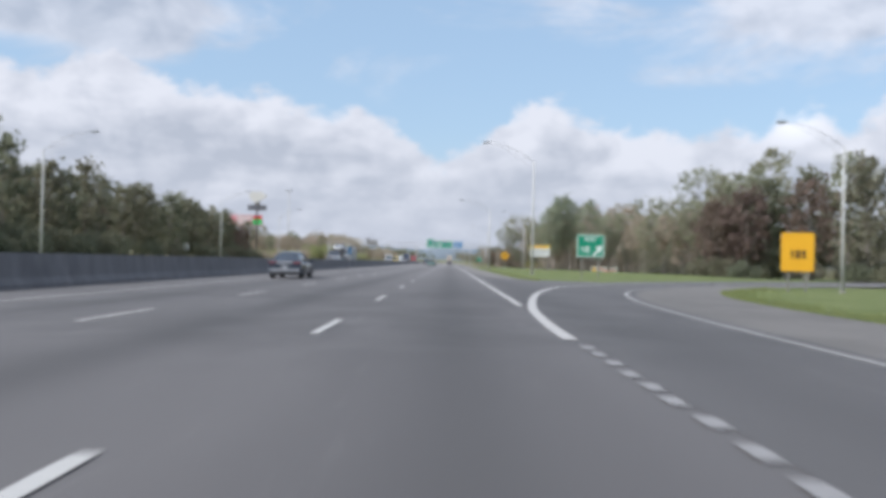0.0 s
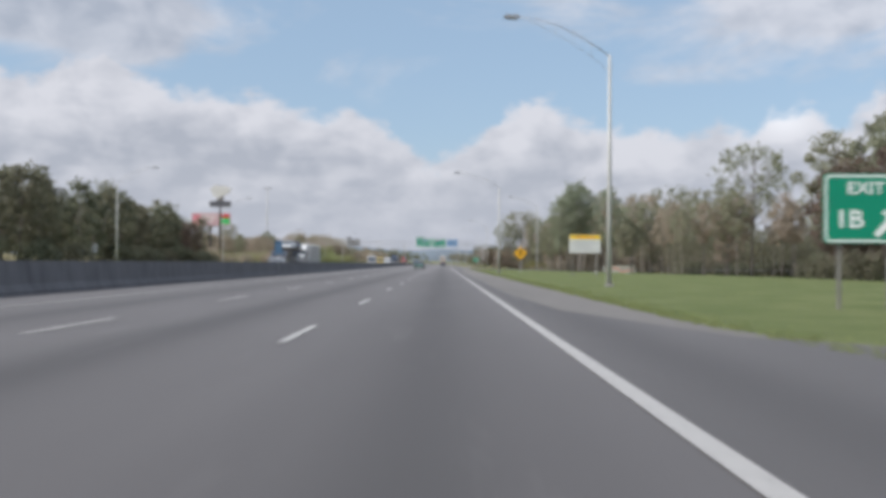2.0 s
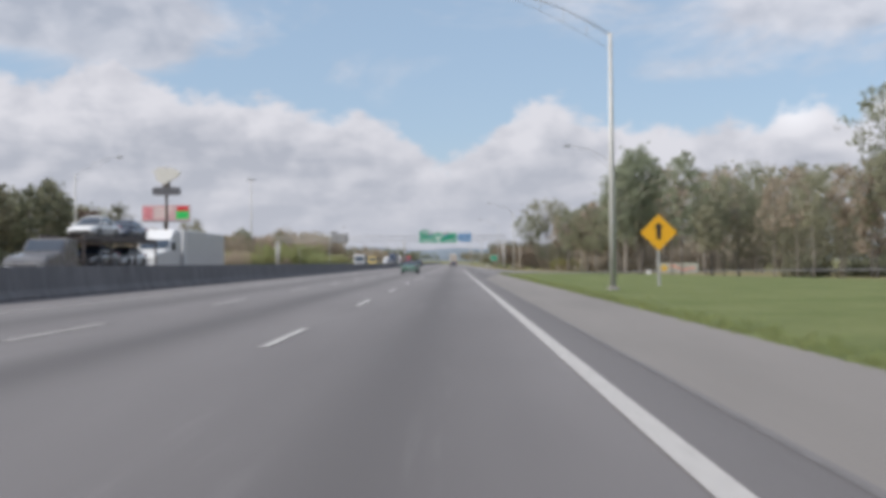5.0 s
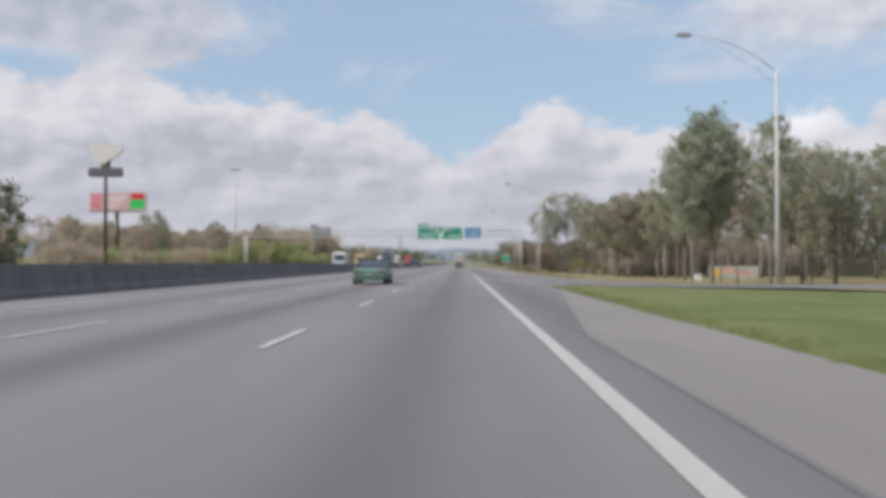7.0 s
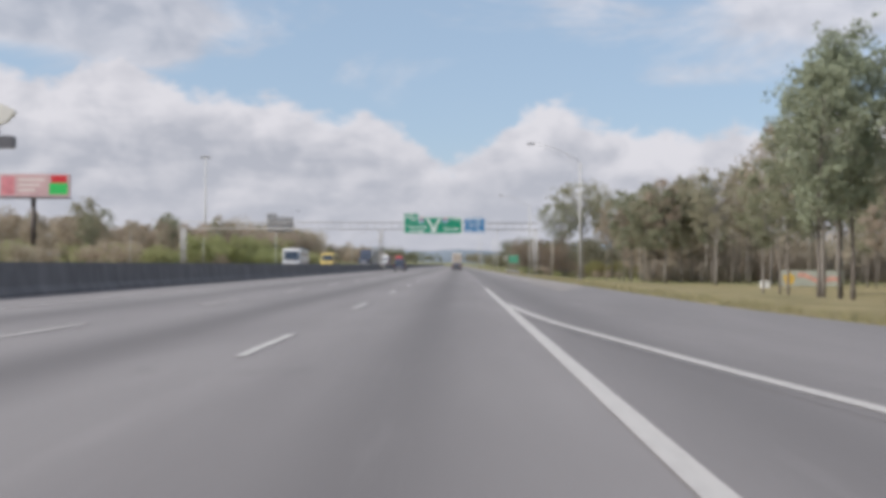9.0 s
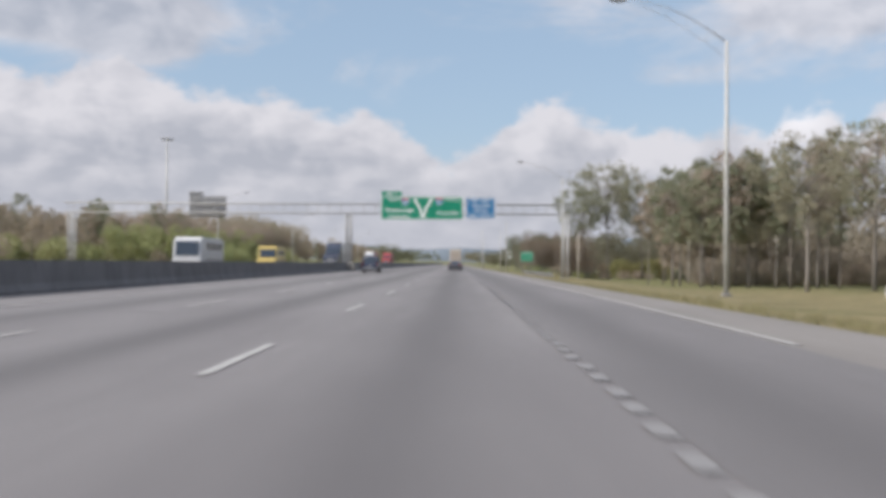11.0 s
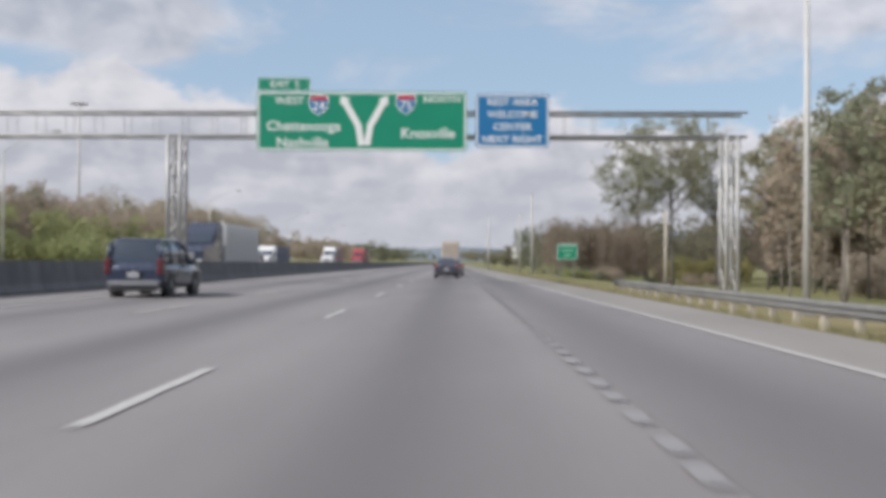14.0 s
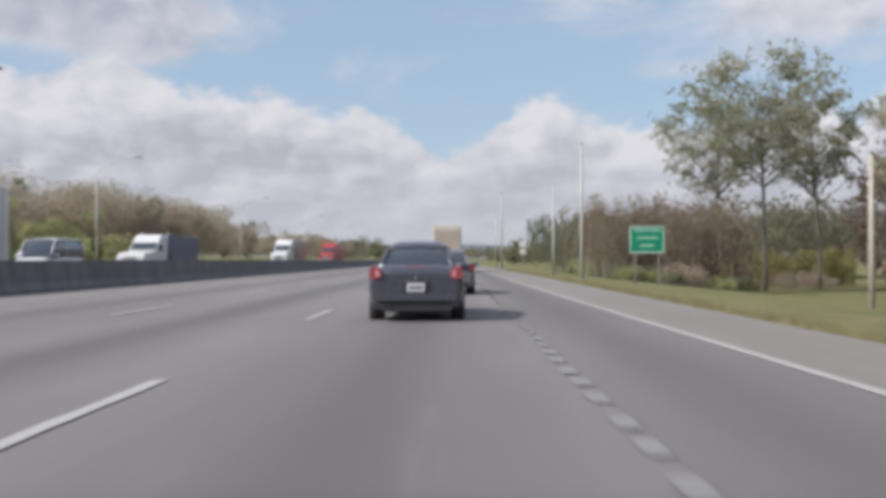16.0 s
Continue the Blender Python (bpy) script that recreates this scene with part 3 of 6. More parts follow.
bm = bmesh.new()
box(bm, -14.12, -13.28, -100, 1300, -0.3, -0.012)
barrier = solid("median_barrier", bm, M_CONC, "long dark weathered concrete median barrier in cast segments", "barrier")
SEGMENT = barrier_run(11.965)
for start, stop in ((-100.0, PED[0]), (PED[1], 1300.0)):
    y = start
    while y < stop - 0.5:
        piece("barrier_segment", SEGMENT if y + 11.97 < stop else barrier_run(stop - y), barrier, pose(-13.72, y, 0))
        y += 12.0
bm = bmesh.new()
slab(bm, [(-14.5, 0), (-14.5, 0.5), (-14.25, 1.16), (-12.85, 1.16), (-12.6, 0.5), (-12.6, 0)], PED[0], PED[1], axis="y")
solid("sign_pedestal", bm, M_CONC2, "pale concrete pedestal set into the barrier under the sign frame", "pedestal")

# ---------------------------------------------------------------- trees


def leaf_cloud(name, centres, radii, counts, size, mat, seed):
    """Crown mesh: many small leaf clusters scattered round clump centres."""
    q = np.random.RandomState(seed)
    pts = []
    for c, r_, n in zip(centres, radii, counts):
        d = q.normal(size=(n, 3))
        d /= np.linalg.norm(d, axis=1)[:, None]
        rad = q.uniform(0.25, 1.0, n) ** 0.6
        pts.append(np.array(c) + d * rad[:, None] * np.array(r_))
    p = np.concatenate(pts)
    n = len(p)
    a = q.normal(size=(n, 3))
    a /= np.linalg.norm(a, axis=1)[:, None]
    b = np.cross(a, q.normal(size=(n, 3)))
    b /= np.linalg.norm(b, axis=1)[:, None]
    s = size * q.uniform(0.55, 1.3, n)[:, None]
    k = q.uniform(0.5, 0.9, n)[:, None]
    u = q.uniform(0.7, 1.2, n)[:, None]
    v = np.stack([p - a * s, p + (a * u * 0.75 + b * k) * s, p + (a * u - b * k * 0.9) * s], 1).reshape(-1, 3)
    me = bpy.data.meshes.new(name)
    me.from_pydata(v.tolist(), [], np.arange(3 * n).reshape(n, 3).tolist())
    me.materials.append(mat)
    return me


def tree(name, label, seed, height, crown_from, spread, mat, leaves, clumps, leaf=0.33, trunk_r=0.25, flat=0.75, lean=0.0, sparse=1.0, group="trees", puff=1.0, dome=False):
    """Tapered trunk, limbs, and a crown of leaf clusters round the limb ends."""
    q = random.Random(seed)
    top = thing(name, label, "tree", pose(0, -500, 0), group)
    bm = bmesh.new()
    pts = [(0, 0, -0.4)]
    dx, dy = q.uniform(-1, 1) * lean, q.uniform(-1, 1) * lean
    for k in range(1, 8):
        f = k / 7
        pts.append((dx * f * f + q.uniform(-0.12, 0.12), dy * f * f + q.uniform(-0.12, 0.12), height * 0.93 * f))
    rad = [trunk_r * (1.25 if k == 0 else (1 - 0.86 * k / 7)) for k in range(8)]
    tube(bm, pts, rad, 8)
    centres, radii, counts = [], [], []
    z0 = height * crown_from
    for k in range(clumps):
        f = (k + 0.5) / clumps
        z = z0 + (height - z0) * (f ** 0.85) * q.uniform(0.94, 1.04)
        g = (z - z0) / (height - z0)
        # fullest a little above the middle of the crown, drawn in at the top
        w_ = spread * (0.45 + 1.15 * g) * (1.0 if g < 0.5 else max(0.18, 1 - 1.55 * (g - 0.5) ** 1.5 * 1.6))
        if dome:
            w_ = spread * (0.5 + 0.75 * g) * (1.0 if g < 0.7 else 1 - 1.7 * (g - 0.7))
        ang = k * 2.4 + q.uniform(-0.6, 0.6)
        rr = w_ * (q.uniform(0.5, 1.0) if dome else q.uniform(0.35, 0.85))
        fi = min(6, int(z / (height * 0.93) * 7))
        base_z = max(z0 * 0.8, z - rr * q.uniform(0.5, 1.0) - 0.5)
        fk = base_z / (height * 0.93)
        bx, by = dx * fk * fk, dy * fk * fk
        cx, cy = bx + rr * math.cos(ang), by + rr * math.sin(ang)
        lr = max(0.03, trunk_r * 0.34 * (1 - 0.6 * g))
        tube(bm, [(bx, by, base_z), ((bx + cx) / 2 + q.uniform(-0.2, 0.2), (by + cy) / 2, (base_z + z) / 2 - 0.2), (cx, cy, z)], [lr, lr * 0.7, lr * 0.25], 5, cap=False)
        cr = spread * puff * q.uniform(0.18, 0.34)
        centres.append((cx, cy, z))
        radii.append((cr, cr, cr * flat * q.uniform(0.7, 1.1)))
        counts.append(max(8, int(leaves / clumps * q.uniform(0.6, 1.4) * sparse)))
        # a few smaller tufts off each limb
        for _ in range(3):
            o = [q.uniform(-1, 1) * cr * 1.5 for _ in range(3)]
            centres.append((cx + o[0], cy + o[1], z + o[2] * 0.7))
            radii.append((cr * 0.45,) * 3)
            counts.append(max(4, int(leaves / clumps * 0.14 * sparse)))
    part("trunk", bm, M_BARK, top)
    me = leaf_cloud("crown", centres, radii, counts, leaf, mat, seed)
    c = new("crown", me)
    c.parent = top
    return top


def shrub(name, label, seed, height, width, mat, leaves, leaf=0.16):
    q = random.Random(seed)
    top = thing(name, label, "shrub", pose(0, -500, 0), "shrubs")
    centres, radii, counts = [], [], []
    n = 9
    for k in range(n):
        a = k * 2.4
        rr = width * 0.5 * math.sqrt((k + 0.3) / n)
        h = height * q.uniform(0.35, 0.8) * (1 - 0.35 * rr / width)
        c = (rr * math.cos(a), rr * math.sin(a), h)
        bm = bmesh.new()
        tube(bm, [(c[0] * 0.25, c[1] * 0.25, -0.2), (c[0] * 0.6, c[1] * 0.6, h * 0.5), c], [0.05, 0.04, 0.015], 5, cap=False)
        part("stem", bm, M_BARK, top)
        centres.append(c)
        radii.append((width * 0.24, width * 0.24, height * 0.3))
        counts.append(int(leaves / n))
        centres.append((c[0] * 1.1, c[1] * 1.1, h * 0.4))
        radii.append((width * 0.2, width * 0.2, height * 0.3))
        counts.append(int(leaves / n * 0.5))
    c = new("crown", leaf_cloud("crown", centres, radii, counts, leaf, mat, seed))
    c.parent = top
    return top


def saplings(name, label, seed, height, width, mat, twigs, leaf=0.1):
    """A stand of thin upright leafless stems with a haze of twigs about them."""
    q = random.Random(seed)
    top = thing(name, label, "saplings", pose(0, -500, 0), "saplings")
    centres, radii, counts = [], [], []
    n = 11
    for k in range(n):
        a = k * 2.4
        rr = width * 0.5 * math.sqrt((k + 0.3) / n)
        h = height * q.uniform(0.6, 1.0)
        bx, by = rr * math.cos(a), rr * math.sin(a)
        dx, dy = q.uniform(-0.09, 0.09) * h, q.uniform(-0.09, 0.09) * h
        bm = bmesh.new()
        tube(bm, [(bx, by, -0.2), (bx + dx * 0.3, by + dy * 0.3, h * 0.5), (bx + dx, by + dy, h)], [0.065, 0.045, 0.012], 5, cap=False)
        for j in range(6):
            f = q.uniform(0.35, 0.9)
            b = q.uniform(0, 6.28)
            o = (1.1 - f) * h * 0.28
            p0 = (bx + dx * f, by + dy * f, h * f)
            tube(bm, [p0, (p0[0] + o * math.cos(b), p0[1] + o * math.sin(b), p0[2] + o * 1.3)], [0.022, 0.008], 4, cap=False)
        part("stem", bm, M_BARK, top)
        for f, g in ((0.9, 0.12), (0.65, 0.17), (0.4, 0.17)):
            centres.append((bx + dx * f, by + dy * f, h * f))
            radii.append((h * g, h * g, h * 0.2))
            counts.append(int(twigs / n / 3))
    c = new("crown", leaf_cloud("crown", centres, radii, counts, leaf, mat, seed))
    c.parent = top
    return top


class Kind:
    """Grow a few of a kind once, then set copies out."""

    def __init__(self, makers):
        self.makers, self.grown, self.used = makers, [None] * len(makers), 0

    def set(self, x, y, scale=1.0, which=None, rot=None, dz=0.0, tall=1.0):
        i = rng.randrange(len(self.makers)) if which is None else which
        rot = rng.uniform(0, 360) if rot is None else rot
        m_ = pose(x, y, land(x, y) + dz, 0, 0, rot)
        s = Vector((scale, scale, scale * tall))
        if self.grown[i] is None:
            ob = self.grown[i] = self.makers[i]()
            ob.matrix_basis = m_
        else:
            ob = copy_thing(self.grown[i], m_)
        ob.scale = s
        return ob


OLIVE = Kind([lambda s=s: tree("tree", "tall broadleaf tree with thinning olive-green autumn foliage", 100 + s, 20, 0.38, 4.8, M_LEAF_OLIVE, 2700, 24, 0.21, 0.17, 0.8, 0.8)
              for s in range(4)])
WOODS = Kind([lambda s=s: tree("woodland_tree", "slim woodland tree with bare grey trunk and high crown", 200 + s, 18, 0.48, 3.4, (M_LEAF_OLIVE, M_LEAF_BROWN, M_LEAF_BROWN, M_LEAF_OLIVE, M_LEAF_BROWN)[s], 1900, 20, 0.19, 0.125, 0.85, 0.9, puff=1.15)
              for s in range(5)])
DARK = Kind([lambda s=s: tree("tree", "dense dark green tree at the edge of the woods", 300 + s, 16, 0.12, 4.6, M_LEAF_DARK, 1700, 30, 0.34, 0.22, 0.9, 0.5)
             for s in range(4)])
RUSSET = Kind([lambda s=s: tree("tree", "bushy russet-brown autumn tree", 400 + s, 13, 0.14, 4.4, M_LEAF_RED, 2600, 28, 0.25, 0.2, 0.9, 0.5)
               for s in range(2)])
BARE = Kind([lambda s=s: tree("tree", "half-bare brown autumn tree with thin limbs", 500 + s, 15, 0.2, 4.0, M_LEAF_BROWN, 1900, 28, 0.22, 0.16, 0.85, 0.8)
             for s in range(3)])
BIG = Kind([lambda s=s: tree("tall_tree", "very tall broadleaf tree with high spreading olive crown", 600 + s, 28, 0.46, 8.6, M_LEAF_OLIVE, 3200, 58, 0.27, 0.36, 0.7, 1.2, puff=0.68, dome=True)
            for s in range(3)])
SPREAD = Kind([lambda s=s: tree("tall_tree", "very tall tree with a wide domed olive crown on forking limbs", 620 + s, 28, 0.55, 9.6, M_LEAF_OLIVE, 5600, 80, 0.23, 0.30, 0.75, 1.6, puff=0.56, dome=True)
               for s in range(3)])
FULL = Kind([lambda s=s: tree("tall_tree", "very tall grey-green broadleaf tree standing forward in the clearing", 650 + s, 28, 0.34, 6.2, M_LEAF_COOL, 5200, 46, 0.23, 0.24, 0.9, 1.2, puff=0.9)
             for s in range(3)])
BUSH = Kind([lambda s=s: shrub("shrub", "leafy light green roadside shrub", 700 + s, 4.0, 6.0, M_LEAF_LIGHT, 1100, 0.21) for s in range(2)])
THICKET = Kind([lambda s=s: shrub("shrub", "brown thicket of brush under the trees", 720 + s, 5.0, 6.5, M_LEAF_BROWN, 1350, 0.17) for s in range(2)])
DARKBUSH = Kind([lambda s=s: shrub("shrub", "dark green undergrowth along the woods", 740 + s, 4.0, 6.0, M_LEAF_DARK, 900, 0.24) for s in range(2)])

SAPLING = Kind([lambda s=s: saplings("saplings", "leafless grey-brown saplings with a haze of fine twigs", 760 + s, 9.0, 5.0, M_SAPLING, 2300, 0.13) for s in range(3)])
GOLD = Kind([lambda s=s: shrub("shrub", "yellow-green autumn shrub before dark pine woods", 780 + s, 5.4, 5.0, M_LEAF_GOLD, 1500, 0.2) for s in range(2)])


def woods_mass(name, x0, x1, y0, y1, n, h0, h1, seed, label, mat=None, leaf=0.9, each=120):
    """Far woods too many to count: leaf clusters in overlapping crowns over slim stems."""
    q = np.random.RandomState(seed)
    cs, rs, ns = [], [], []
    for _ in range(n):
        x, y = q.uniform(x0, x1), q.uniform(y0, y1)
        h = q.uniform(h0, h1)
        z = land(x, y)
        for _k in range(4):
            o = q.uniform(-1, 1, 3)
            cs.append((x + o[0] * h * 0.2, y + o[1] * h * 0.2, z + h * (0.55 + 0.3 * o[2])))
            rs.append((h * 0.2, h * 0.2, h * 0.17))
            ns.append(each // 4)
    ob = new(name, leaf_cloud(name, cs, rs, ns, leaf, mat or M_FAR, seed))
    return tagged(ob, label, "woods", "", "stuff")


def scatter(kinds, n, x0, x1, y0, y1, s0=0.85, s1=1.15, gap=3.0, tall=1.0):
    """Set n trees out at random in a stretch of ground, not closer than gap."""
    spots = []
    for _ in range(n * 12):
        if len(spots) >= n:
            break
        x, y = rng.uniform(x0, x1), rng.uniform(y0, y1)
        if all((x - a) ** 2 + (y - b) ** 2 > gap * gap for a, b in spots):
            spots.append((x, y))
            # the billboard's post stands free
            if -93 < x < -82 and 414 < y < 436:
                y += 24
            rng.choice(kinds).set(x, y, rng.uniform(s0, s1), tall=tall * rng.uniform(0.92, 1.08))


# russet and dark trees behind the exit loop
for x, y, k, s in ((39.5, 141, RUSSET, 0.85), (42.5, 137, RUSSET, 0.95), (47, 141, DARK, 0.9), (44, 147, OLIVE, 0.78), (50, 133, RUSSET, 1.05), (47, 146, OLIVE, 0.8),
                   (56, 128, DARK, 1.0), (60, 136, OLIVE, 0.8), (64, 124, DARK, 1.0), (70, 118, RUSSET, 1.1), (76, 126, DARK, 1.05), (55, 145, DARK, 1.0),
                   (80, 112, DARK, 1.0), (90, 116, DARK, 1.1), (100, 108, RUSSET, 1.1), (43, 151, DARK, 0.85)):
    k.set(x, y, s)
for x, y, s in ((52, 158, 1.04), (45, 161, 0.84), (63, 152, 1.0), (74, 146, 1.0)):
    OLIVE.set(x, y, s)
scatter([DARKBUSH], 10, 36, 95, 118, 142, 0.6, 1.0, 5)
for x, y in ((38, 143), (40, 139), (42, 144), (45, 138), (40.5, 148)):
    DARKBUSH.set(x, y, rng.uniform(0.7, 1.0))
for x, y in ((40.5, 147), (43, 144), (45, 150), (48, 136)):
    rng.choice([DARK, RUSSET]).set(x, y, rng.uniform(0.7, 0.85))
# tall lone tree and the belt behind it
BIG.set(73, 276, 1.1, 1)
BARE.set(66, 272, 1.2)
scatter([WOODS, OLIVE], 22, 74, 120, 285, 420, 0.75, 0.95, 6)
for x, y, k, w_ in ((75, 412, 1.05, 0), (84, 407, 1.12, 2), (93, 415, 1.1, 1), (102, 409, 1.12, 0), (112, 418, 1.1, 2), (66, 424, 0.95, 1),
                    (53, 320, 0.72, 1), (60, 325, 0.74, 0), (67, 318, 0.72, 2)):
    BIG.set(x, y, k, w_)
scatter([WOODS], 26, 52, 122, 264, 282, 0.84, 1.0, 2.8)
# dark shrubs added as a stand-in for the shade between the trunks
scatter([DARKBUSH], 22, 52, 124, 284, 292, 0.8, 1.2, 2.5)
woods_mass("woods", 58, 134, 288, 330, 120, 12.5, 16, 48, "deep olive woods behind the tall lone tree", M_LEAF_DARK, 0.30, 330)
# front of the woods across the clearing
scatter([WOODS], 6, 34, 46, 438, 457, 0.95, 1.1, 3.0)
scatter([WOODS], 8, 45, 62, 434, 457, 1.18, 1.36, 3.4)
BIG.set(51.5, 413, 0.8, 2, 40)
scatter([WOODS], 14, 62, 112, 434, 457, 1.25, 1.45, 4.0)
scatter([WOODS, OLIVE, BARE], 18, 47, 84, 466, 496, 1.0, 1.2, 4.2)
woods_mass("woods", 60, 130, 470, 530, 95, 15, 21, 41, "deep shaded woods behind the first trees", M_LEAF_BROWN, 0.46, 190)
scatter([THICKET], 24, 47, 125, 457, 466, 0.8, 1.3, 3.0)
woods_mass("brush", 66, 110, 530, 548, 60, 6, 10, 45, "brown leafless brush closing the gaps between the tall trees", M_LEAF_BROWN, 0.4, 200)
woods_mass("brush", 47, 70, 461, 473, 60, 3, 6, 44, "low grey-brown leafless brush between the trunks", M_TWIG, 0.22, 260)
woods_mass("brush", 62, 128, 461, 473, 90, 4, 10, 47, "grey-brown leafless brush between the trunks", M_TWIG, 0.26, 260)
for x, y in ((38, 440), (42, 437), (46, 434), (50, 436), (56, 433)):
    OLIVE.set(x, y, rng.uniform(0.95, 1.1))
# big green group standing forward in the clearing
for x, y, s, w_ in ((36.5, 309, 0.90, 0), (31.2, 303, 0.70, 2), (43.5, 305, 0.82, 1), (38.5, 317, 0.88, 2), (33.5, 308, 0.78, 1)):
    FULL.set(x, y, s, w_)
for x, y, s in ((29, 311, 0.62), (33, 316, 0.85), (47, 301, 0.66), (51, 310, 0.72), (53, 320, 0.8)):
    OLIVE.set(x, y, s)
for x, y, s, w_ in ((47, 344, 1.3, 1), (52, 351, 1.38, 4), (44, 352, 1.25, 2), (59, 347, 1.3, 1), (65, 354, 1.35, 4)):
    WOODS.set(x, y, s, w_)
# woods beyond the sign frame
SPREAD.set(38.2, 514, 1.01, 0, 20)
SPREAD.set(31.5, 510, 0.76, 1, 100)
SPREAD.set(48.5, 524, 0.90, 2, 60)
SPREAD.set(60, 512, 0.95, 1, 200)
for x, y, k, s in ((58, 492, RUSSET, 1.4), (62, 500, OLIVE, 1.25), (55, 515, BARE, 1.2), (66, 488, DARK, 1.2), (70, 505, OLIVE, 1.2)):
    k.set(x, y, s)
scatter([SAPLING], 18, 18.5, 31, 500, 532, 0.95, 1.3, 2.4)
scatter([SAPLING], 7, 31, 40, 516, 536, 0.45, 0.7, 3)
scatter([BUSH, THICKET, DARKBUSH], 13, 18, 33, 496, 508, 0.35, 0.55, 2)
scatter([DARKBUSH, BUSH], 7, 19.5, 27, 548, 560, 0.7, 0.95, 2.4)
scatter([THICKET], 7, 33, 52, 522, 534, 0.35, 0.5, 3)
scatter([GOLD], 6, 43, 58, 534, 546, 0.75, 1.1, 3)
for x, y, k, s in ((67, 546, RUSSET, 1.4), (70, 534, BARE, 1.3), (74, 540, OLIVE, 1.1)):
    k.set(x, y, s)
woods_mass("brush", 22, 40, 560, 640, 52, 11, 14.5, 46, "dark green and brown mixed brush beside the highway", M_LEAF_DARK, 0.36, 300)
scatter([THICKET, DARKBUSH], 8, 56, 80, 495, 520, 0.7, 1.1, 4)
woods_mass("woods", 36, 170, 572, 630, 170, 14.5, 17.5, 38, "dark green pine woods behind the tall trees", M_LEAF_DARK, 0.40, 330)
scatter([DARK], 8, 30, 44, 620, 720, 0.7, 0.85, 7)
woods_mass("woods", 30, 80, 640, 780, 70, 10, 13, 39, "dark mixed woods beside the highway", M_LEAF_DARK, 0.52, 224)
woods_mass("woods", 26, 80, 800, 1200, 80, 10, 15, 40, "far autumn woods beside the highway", M_FAR, 0.7, 150)
# dark belt beyond the opposite carriageway
y = 40.0
while y < 312:
    k = lerp([(40, 1.05), (150, 1.0), (200, 0.86), (320, 0.8)], y)
    (DARK if y < 235 else rng.choice([DARK, DARK, RUSSET])).set(-66 + rng.uniform(-3, 3), y, k * rng.uniform(0.88, 1.05))
    if rng.random() < 0.5:
        rng.choice([DARK, OLIVE, RUSSET]).set(-74 + rng.uniform(-3, 3), y + 3, k * rng.uniform(0.95, 1.12))
    y += rng.uniform(6.0, 9.0) if y < 235 else rng.uniform(4.5, 6.5)
scatter([DARKBUSH], 26, -64, -57, 60, 312, 0.7, 1.1, 4)
scatter([DARKBUSH], 22, -63, -57, 60, 160, 0.9, 1.3, 3)
woods_mass("woods", -92, -70, 40, 200, 90, 13, 16.5, 31, "dense dark woods behind the roadside trees", M_LEAF_DARK, 0.31, 456)
woods_mass("woods", -92, -70, 200, 244, 30, 11, 13.5, 50, "dense dark woods behind the roadside trees", M_LEAF_DARK, 0.31, 500)
woods_mass("woods", -92, -70, 244, 314, 45, 11, 13.5, 32, "dense brown-green woods behind the roadside trees", M_LEAF_OLIVE, 0.31, 558)
woods_mass("woods", -125, -90, 400, 640, 120, 10, 13, 33, "soft brown and olive autumn woods", M_LEAF_BROWN, 0.26, 703)
woods_mass("woods", -86, -60, 480, 612, 110, 9.5, 13.5, 34, "soft brown and olive autumn woods on a rise", M_LEAF_BROWN, 0.24, 836)
woods_mass("woods", -72, -54, 440, 560, 60, 5, 9, 35, "green brush along the foot of the autumn woods", M_LEAF_LIGHT, 0.22, 722)
woods_mass("woods", -100, -76, 612, 790, 90, 10, 13.5, 36, "soft brown autumn woods further on", M_LEAF_BROWN, 0.29, 589)
# lower autumn woods behind the billboards
scatter([BARE, BARE, WOODS], 30, -112, -90, 400, 620, 0.62, 0.8, 5)
scatter([BUSH], 14, -90, -62, 395, 470, 0.8, 1.3, 5)
scatter([THICKET], 24, -92, -58, 330, 560, 0.7, 1.1, 5)
# wooded rise further on
scatter([BARE, BARE, WOODS, OLIVE], 32, -80, -60, 470, 620, 0.58, 0.74, 3.8)
woods_mass("woods", -82, -62, 560, 670, 90, 14.5, 18, 43, "smooth brown autumn woods on the crest of the rise", M_LEAF_BROWN, 0.24, 798)
scatter([BARE, OLIVE], 14, -92, -66, 420, 480, 0.55, 0.7, 4.5)
scatter([BUSH], 12, -62, -50, 470, 560, 0.9, 1.3, 5)
scatter([BARE, WOODS], 12, -84, -72, 610, 780, 0.7, 0.85, 8)
woods_mass("woods", -60, -44, 620, 900, 60, 7, 11, 42, "low autumn brush beside the opposite carriageway", M_LEAF_BROWN, 0.27, 589)
woods_mass("woods", -110, -40, 800, 1250, 110, 9, 14, 37, "far autumn woods beside the highway", M_FAR, 0.7, 140)

# distant woods and hills


woods_mass("far_woods", 70, 420, 640, 1300, 150, 12, 20, 3, "far mixed autumn woods")
woods_mass("far_woods", -420, -90, 660, 1500, 170, 11, 19, 4, "far mixed autumn woods beyond the opposite carriageway")
woods_mass("far_woods", 14, 220, 1300, 2300, 110, 12, 22, 5, "far grey-green woods along the horizon")
woods_mass("far_woods", -240, -36, 1300, 2300, 110, 12, 22, 6, "far grey-green woods along the horizon")
woods_mass("far_woods", 120, 330, 100, 420, 110, 15, 20, 8, "dark woods closing the clearing")
woods_mass("far_woods", -260, -96, -60, 380, 150, 14, 20, 9, "dark woods behind the roadside belt")


